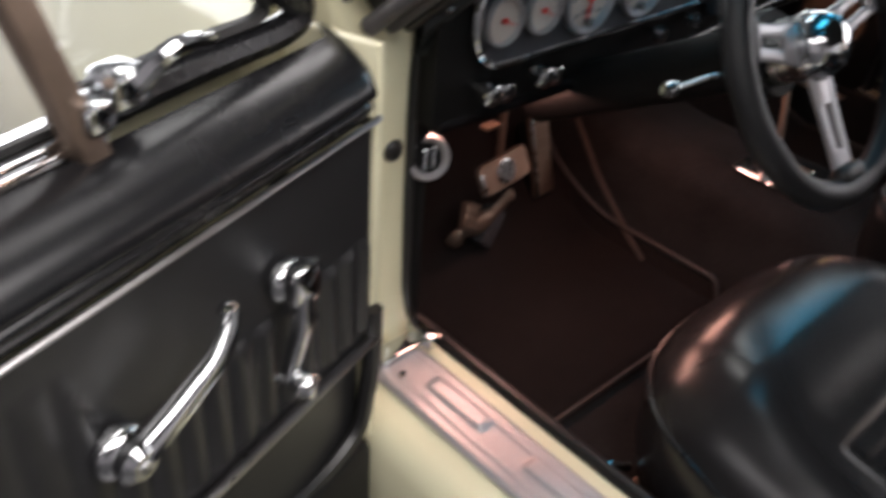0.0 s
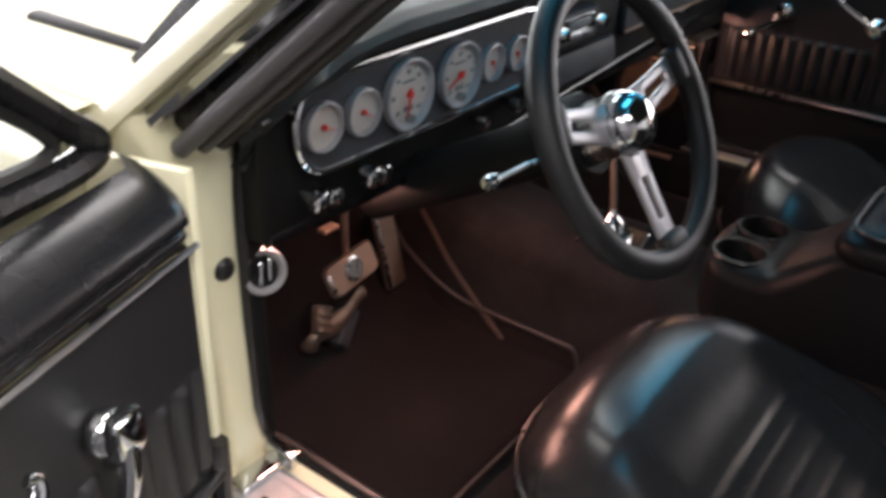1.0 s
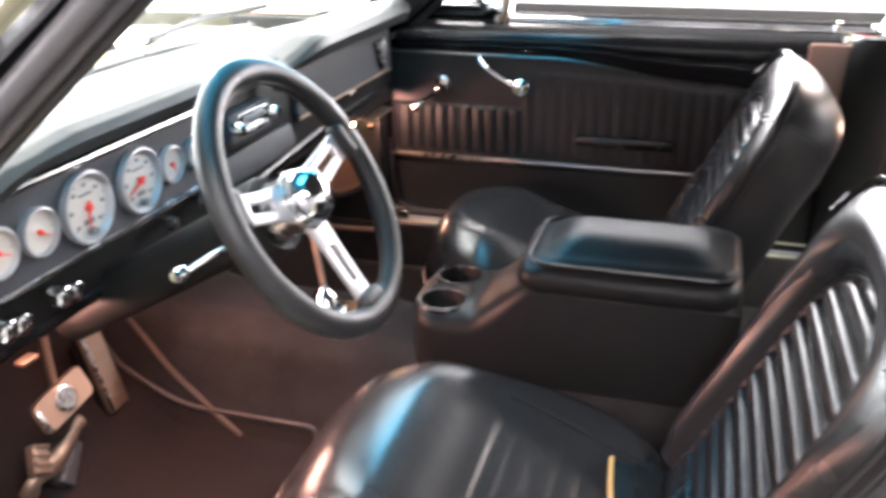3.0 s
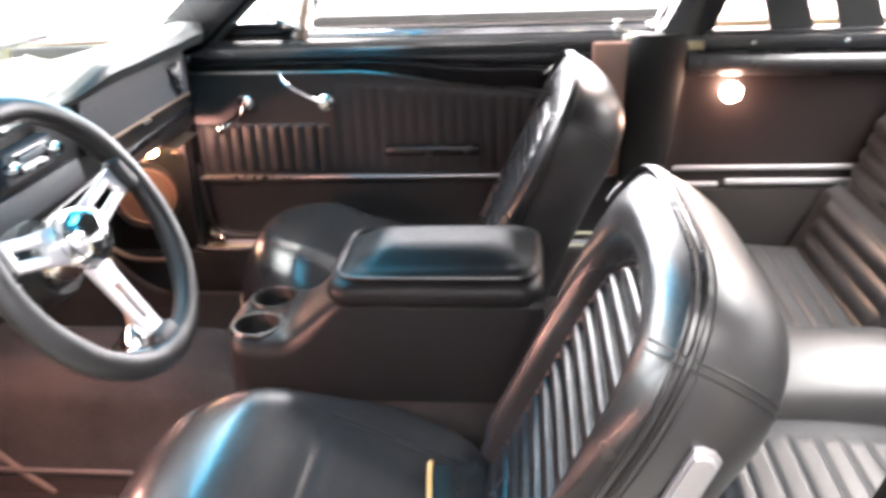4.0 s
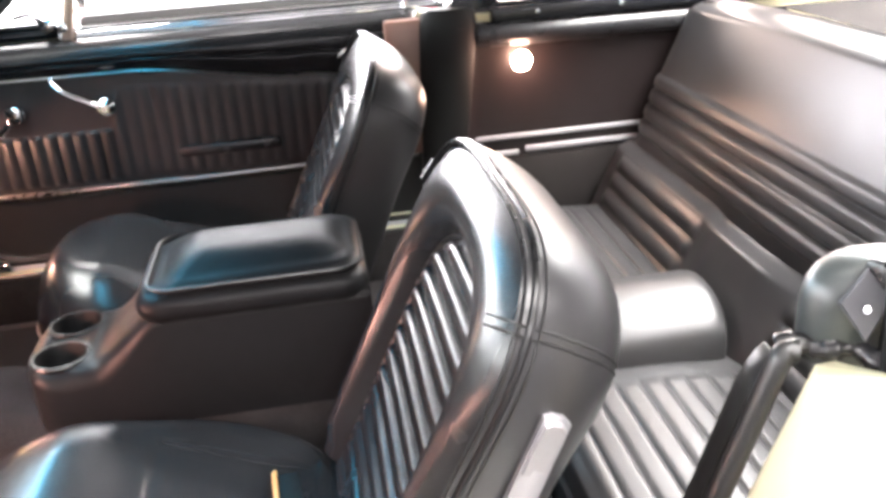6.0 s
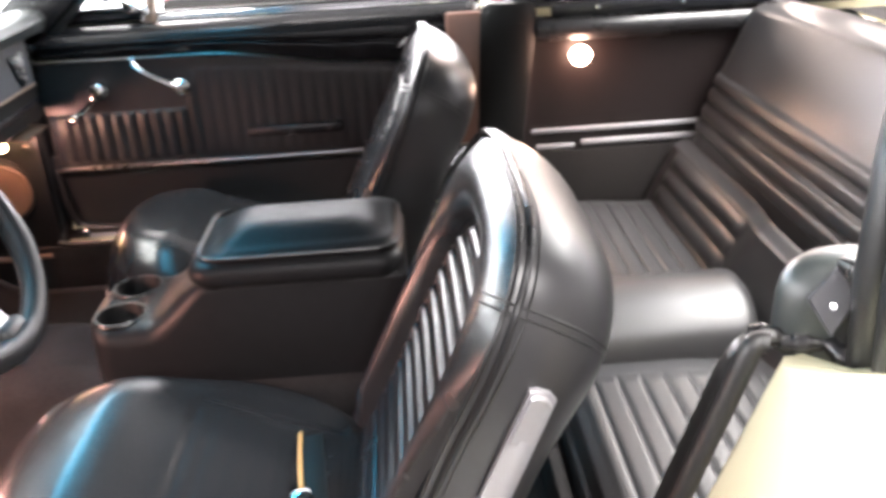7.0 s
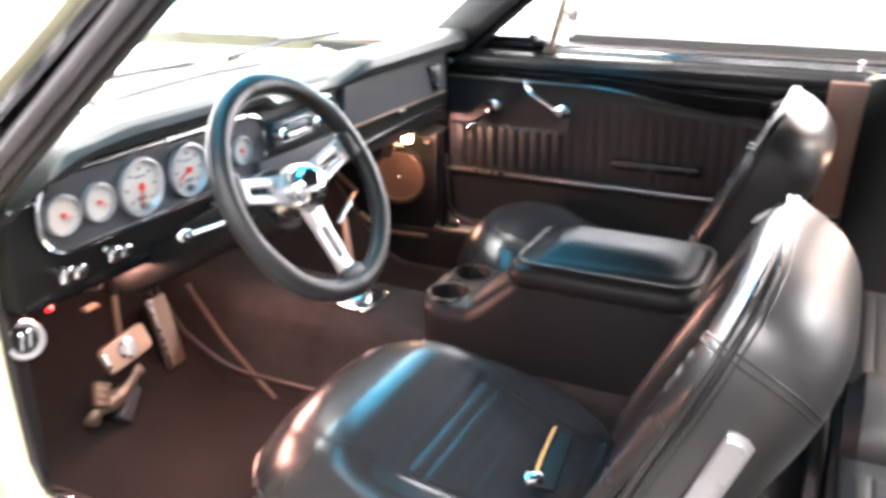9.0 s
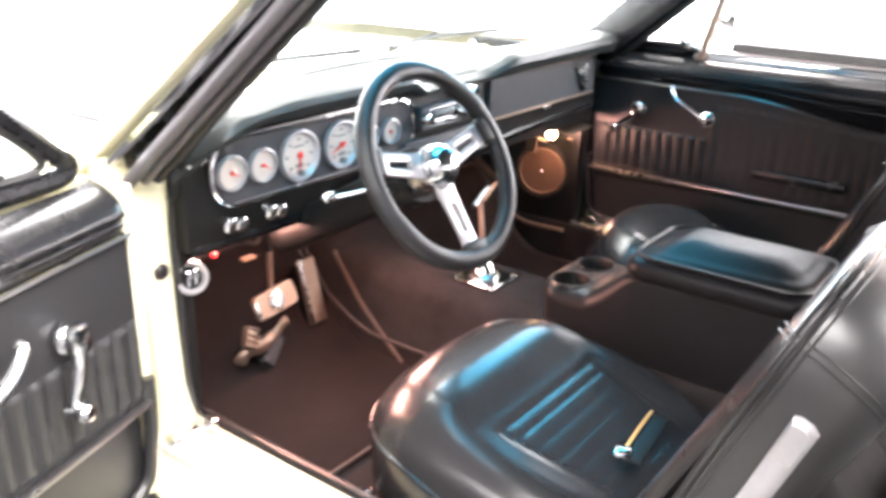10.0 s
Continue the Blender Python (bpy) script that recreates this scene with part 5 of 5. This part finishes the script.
    hinge = part("hinge_cover", plate_on([(0.322, -0.043), (0.326, -0.050), (0.326, -0.062), (0.320, -0.072), (0.17, -0.077), (0.05, -0.080), (0.03, -0.056), (0.17, -0.049)], 0.0, 0.005), HINGE_METAL, seat, "bright metal hinge cover")
    part("cover_cap", plate_on([(0.317, -0.046), (0.321, -0.051), (0.321, -0.061), (0.315, -0.069), (0.262, -0.071), (0.262, -0.048)], 0.006, 0.009), HINGE_METAL, hinge, "raised bright cap")
    part("cover_rib", tube([across(sg, v, 0.0060, -0.060) for v in (0.25, 0.20, 0.16, 0.10)], 0.0010, 6), STEEL, hinge)
    part("cover_screw", lathe([(0.006, 0), (0.005, 0.003), (0, 0.004)], across(sg, 0.205, 0.006, -0.066), (sg, 0, 0), 12), CHROME, hinge)
    # cushion
    A, Bc, yc, N = 0.244, 0.250, -0.568 + dy, 3.2
    rise = lambda v: -0.010 * smooth(0.25, 0.12, v) - 0.30 * max(0.0, 0.125 - v) ** 2 / (abs(0.125 - v) + 0.022)

    def cushion(a, b):
        vv = math.sin((2 * b - 1) * math.pi / 2)
        hw = A * max(0.0, 1 - abs(vv) ** N) ** (1 / N)
        u = (2 * a - 1) * hw
        y = yc + Bc * vv
        s = min(1.0, ((abs(u) / A) ** N + abs(vv) ** N) ** (1 / N))
        side = (u / A) ** 2 / ((u / A) ** 2 + vv * vv + 1e-6)
        d = min(1.0, (1 - s) * A / (ROLL if x0 < 0 else ROLL * side + 0.065 * (1 - side)))
        nose = max(0.0, 0.118 - (1 - s) * A) ** 2 / (2 * 0.17) * smooth(-0.3, 0.5, vv) * (1 if x0 < 0 else 0)
        z = 0.562 - CROWN + rise(vv * Bc) + (CROWN - nose) * math.sqrt(max(0.0, 1 - (1 - d) ** 2.2))
        half = 0.142 - 0.030 * smooth(0.2, -0.7, vv)
        ins = (1 - smooth(half - 0.012, half, abs(u))) * (1 - smooth(-0.005, 0.04, vv))
        z -= (0.008 * smooth(half + 0.09, half, abs(u)) * smooth(0.38, 0.12, vv) + 0.002 * smooth(half + 0.014, half - 0.004, abs(u)) * smooth(0.095, 0.04, vv)) * smooth(-1.0, -0.6, vv)
        z += ins * 0.0014 * (pleat(y, 0.029, 3.2) - 0.5)
        border = max(abs(u) / half, 0 if vv < 0 else vv / 0.045)
        z -= 0.0008 * math.exp(-((border - 1) / 0.06) ** 2)
        return (x0 + u, y, z)

    part("cushion", grid(cushion, 110, 170), VINYL, seat, "pleated black vinyl seat cushion")
    edge = []
    for k in range(80):
        t = 2 * math.pi * k / 80
        c, q = math.cos(t), math.sin(t)
        f = (abs(c) ** N + abs(q) ** N) ** (-1 / N)
        edge.append((A * c * f, Bc * q * f))
    CR = lambda f, z: [(x0 + u * f, yc + v * f, z + rise(v)) for u, v in edge]
    part("cushion_side", loft([CR(1.0, 0.562 - CROWN), CR(1.006, 0.552 - CROWN), CR(1.004, 0.40), CR(0.97, 0.35), CR(0.92, 0.33)]), VINYL, seat, "black vinyl cushion side")
    part("cushion_piping", tube(CR(1.002, 0.562 - CROWN), 0.0042, 8, True), VINYL_SOFT, seat, "raised piping")
    for sgn in (-1, 1):
        part("seat_rail", rbox((x0 + sgn * 0.17, yc, 0.315), (0.03, 0.40, 0.03), 0.004), STEEL, seat, "steel seat rail")
    part("adjuster_lever", tube([(x0 - 0.2 * (1 if x0 < 0 else -1), yc + 0.20, 0.36), (x0 - 0.245 * (1 if x0 < 0 else -1), yc + 0.235, 0.365), (x0 - 0.245 * (1 if x0 < 0 else -1), yc + 0.26, 0.36)], 0.006, 8), CHROME, seat, "chrome adjuster lever")
    return seat


build_seat(-0.37, 0.0, -0.010, 0.026, 0.085, 0.080)
build_seat(0.41, 0.06, 0.008, 0.010, 0.118, 0.16)

# lap belts on the driver's seat
belt = thing("seat_belt", (-0.2, -0.77, 0.5), "black lap belt with a chrome buckle lying on the seat", "seat belt")
part("webbing", rbox((-0.385, -0.722, 0.5065), (0.13, 0.026, 0.004), 0.0015, (0, 0, 7)), FLAT_BLACK, belt)
part("buckle", rbox((-0.442, -0.713, 0.512), (0.022, 0.024, 0.010), 0.004, (0, 0, 20)), CHROME, belt, "chrome buckle")
part("edge_strap", tube(curve([(-0.32, -0.70, 0.512), (-0.38, -0.705, 0.511), (-0.435, -0.712, 0.511)], 5), 0.004, 6, flat=0.5), STRAP, belt, "tan strap edge")

# ---- rear seat ----
rear = thing("rear_seat", (0.02, -1.45, 0.3), "black vinyl fold-down rear bench with pleats and a raised centre hump", "car seat")


def upper_back(a, b):
    x = -0.63 + 1.27 * a
    u = (x - 0.02) / 0.64
    z = 0.53 + 0.335 * b
    y = -1.497 - 0.33 * (z - 0.53) - 0.10 * max(0.0, z - 0.70)
    y -= 0.045 * smooth(0.90, 1.0, b) ** 2 + 0.03 * smooth(0.05, 0.0, b)
    if 0.57 < z < 0.706:
        y += 0.011 * (pleat(z - 0.57, 0.034) - 0.35) * smooth(0.57, 0.575, z) * (1 - smooth(0.70, 0.706, z))
    y += 0.012 * (1 - u * u) - 0.05 * smooth(0.96, 1.0, abs(u))
    return (x, y, z - 0.012 * u * u * smooth(0.6, 0.85, z) + 0.01 * (1 - u * u) * smooth(0.6, 0.85, z))


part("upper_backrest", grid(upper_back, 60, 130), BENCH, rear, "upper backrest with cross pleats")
part("backrest_rear", rbox((0.005, -1.665, 0.68), (1.25, 0.05, 0.34), 0.01), CARPET, rear)


def lower_back(a, b):
    x = -0.63 + 1.27 * a
    u = abs(x - 0.02)
    z = 0.39 + 0.165 * b
    y = -1.392 - 0.080 * b - 0.02 * smooth(0.9, 1.0, b)
    ins = smooth(0.15, 0.17, u) * (1 - smooth(0.56, 0.58, u))
    y += ins * 0.010 * (abs(math.sin(math.pi * b * 4.5)) ** 0.6 - 0.3) * (1 - smooth(0.86, 0.9, b))
    y += 0.022 * (1 - smooth(0.06, 0.20, u))
    return (x, y, z + 0.010 * (1 - smooth(0.06, 0.20, u)))


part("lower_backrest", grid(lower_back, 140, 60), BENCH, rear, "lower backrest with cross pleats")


def rear_cushion(a, b):
    x = -0.62 + 1.26 * a
    u = abs(x - 0.02)
    y = -1.06 - 0.35 * b
    z = 0.408 + 0.022 * smooth(0.0, 0.12, b) - 0.01 * smooth(0.5, 1.0, b)
    z -= 0.06 * (1 - smooth(0.0, 0.05, b)) + 0.05 * smooth(0.585, 0.63, u)
    ins = smooth(0.145, 0.16, u) * (1 - smooth(0.55, 0.57, u)) * smooth(0.08, 0.11, b)
    z += ins * 0.0045 * (pleat(y, 0.036, 3.6) - 0.35)
    return (x, y, z)


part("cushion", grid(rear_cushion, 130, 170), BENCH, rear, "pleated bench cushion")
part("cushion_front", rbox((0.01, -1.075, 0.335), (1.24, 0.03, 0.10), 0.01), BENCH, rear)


def hump(a, b):
    t = math.pi * a
    y = -1.07 - 0.315 * min(1.0, b * 1.1)
    end = smooth(0.78, 1.0, b) if b > 0.78 else 0.0
    k = math.sqrt(max(0.0004, 1 - max(0.0, (b - 0.86) / 0.14) ** 2.2)) * (1 - 0.4 * (1 - smooth(0, 0.08, b)))
    bulge = 0.012 * end * math.sin(t)
    return (0.02 - 0.108 * math.cos(t) * (0.35 + 0.65 * k), y - bulge, 0.42 + 0.090 * (abs(math.sin(t)) ** 0.8) * k)


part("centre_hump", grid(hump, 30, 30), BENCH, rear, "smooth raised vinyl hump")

# passenger sill strip and rear footwell
part("rear_floor_riser", rbox((0, -1.04, 0.32), (1.24, 0.02, 0.10), 0.005), CARPET, body)

# ---- passenger footwell speaker and bulb ----
spk = thing("kick_speaker", (0.66, 0.085, 0.537), "round brown-coned speaker in the passenger kick panel", "speaker")
part("ring", lathe([(0.078, 0.0), (0.080, 0.012), (0.074, 0.018), (0.066, 0.014)], (0.628, 0.052, 0.540), (-1, -0.28, 0.05), 36, False), FLAT_BLACK, spk)
part("cone", lathe([(0.068, 0.014), (0.062, 0.018), (0.056, 0.013), (0.022, -0.002), (0.02, 0.006), (0.012, 0.012), (0, 0.014)], (0.628, 0.052, 0.540), (-1, -0.28, 0.05), 36), CONE, spk, "brown paper cone")
part("cap", lathe([(0.006, 0), (0.005, 0.003), (0, 0.004)], (0.614, 0.048, 0.541), (-1, -0.28, 0.05), 12), CHROME, spk)
part("pod", rbox((0.676, 0.055, 0.53), (0.05, 0.22, 0.22), 0.024, seg=4), FLAT_BLACK, spk)
bulb = thing("footwell_lamp", (0.56, 0.03, 0.66), "lit bulb in a bracket under the dashboard", "lamp")
part("bulb", lathe([(0, -0.012), (0.009, -0.008), (0.012, 0), (0.009, 0.009), (0, 0.012)], (0.562, -0.005, 0.662), (0, 0, 1), 14), BULB, bulb, "glowing warm bulb")
part("socket", lathe([(0.012, 0), (0.012, 0.016), (0, 0.016)], (0.562, -0.005, 0.672), (0, 0, 1), 14), STEEL, bulb)
# Added plate over the bulb, blocks its light from the upper door.
part("cutoff_plate", rbox((0.575, -0.02, 0.690), (0.12, 0.13, 0.005), 0.002, (6, 0, 0)), STEEL, bulb)
part("bracket", join(rbox((0.528, 0.015, 0.655), (0.055, 0.03, 0.006), 0.002, (12, 20, 0)), rbox((0.505, 0.02, 0.640), (0.006, 0.03, 0.035), 0.002, (0, 15, 0))), STEEL, bulb, "bent metal bracket")
part("wire_clip", lathe([(0.008, 0), (0.007, 0.012), (0, 0.014)], (0.605, -0.035, 0.645), (0, -1, 0), 12), CHROME, bulb)

# cables under the dashboard
for pts in ([(-0.50, -0.06, 0.70), (-0.475, -0.03, 0.665), (-0.45, 0.02, 0.64), (-0.43, 0.10, 0.62)], [(-0.45, -0.05, 0.70), (-0.40, -0.02, 0.66), (-0.37, 0.05, 0.64), (-0.36, 0.12, 0.66)], [(-0.60, -0.03, 0.70), (-0.56, -0.01, 0.672), (-0.50, 0.01, 0.665), (-0.44, 0.05, 0.68)]):
    part("cable", tube(curve(pts, 6), 0.0035, 6), RUBBER, dash, "thin black cable")

# binding along the passenger kick panel and the strap under the heater
part("carpet_binding", tube(curve([(0.617, -0.03, 0.385), (0.617, 0.10, 0.385), (0.612, 0.17, 0.425)], 6), 0.006, 8), STEEL, body, "bright binding strip at the kick panel's foot")
part("heater_strap", tube([(0.36, 0.10, 0.63), (0.475, 0.10, 0.535), (0.40, 0.095, 0.50)], 0.007, 8, flat=0.5), STEEL, dash, "bent steel strap under the heater")

# road wheels under the car
for wx in (-0.70, 0.70):
    for wy in (1.0, -1.75):
        rw = part("wheel", lathe([(0.19, -0.09), (0.30, -0.095), (0.318, -0.07), (0.32, 0.0), (0.318, 0.07), (0.30, 0.095), (0.19, 0.09)], (wx, wy, 0.32), (1, 0, 0), 32), RUBBER, body, "black road tyre")
        part("rim", lathe([(0.20, -0.085), (0.19, -0.05), (0.08, -0.06), (0.0, -0.065)], (wx, wy, 0.32), (1 if wx > 0 else 1, 0, 0), 28), BRUSHED, rw)

# ---- another car parked beside ----
red = thing("parked_car", (3.4, -0.6, 0), "pale silver coupe with an added red strip, parked in the showroom", "car")


def red_side(a, b):
    y = -2.6 + 4.4 * b
    t = a * math.pi
    w = 0.80
    end = 1 - 0.25 * abs(2 * b - 1) ** 6
    x = 3.4 - w * end * math.cos(t)
    z = 0.25 + 0.42 * math.sin(t) ** 0.45 - 0.03 * abs(2 * b - 1) ** 3
    return (x, y, z)


part("body_shell", grid(red_side, 28, 40), PALE_PAINT, red, "glossy silver-white body")
# Added red strip in place of the pinkish reflection above the window sill.
part("reflection_strip", rbox((2.60, -0.4, 0.60), (0.012, 3.6, 0.02), 0.003), RED_REFLECTION, red, "thin red strip added for a pinkish reflection")
part("cabin", loft([[(3.4 + x * w, y0 + dy, z) for x, dy in ((-0.62, -1.0), (-0.62, 0.8), (0.62, 0.8), (0.62, -1.0))] for z, w, y0 in ((0.62, 1.0, -0.5), (0.66, 0.98, -0.5))]), FLAT_BLACK, red, "dark lower cabin")
for yy in (-1.9, 0.9):
    for xx in (2.68, 4.12):
        wh = part("wheel", lathe([(0.2, -0.1), (0.31, -0.1), (0.32, -0.06), (0.32, 0.06), (0.31, 0.1), (0.2, 0.1)], (xx, yy, 0.32), (1, 0, 0), 28), RUBBER, red, "black tyre")
        part("hubcap", lathe([(0.2, -0.07), (0.12, -0.105), (0, -0.11)], (xx, yy, 0.32), (1, 0, 0), 24), CHROME, wh)
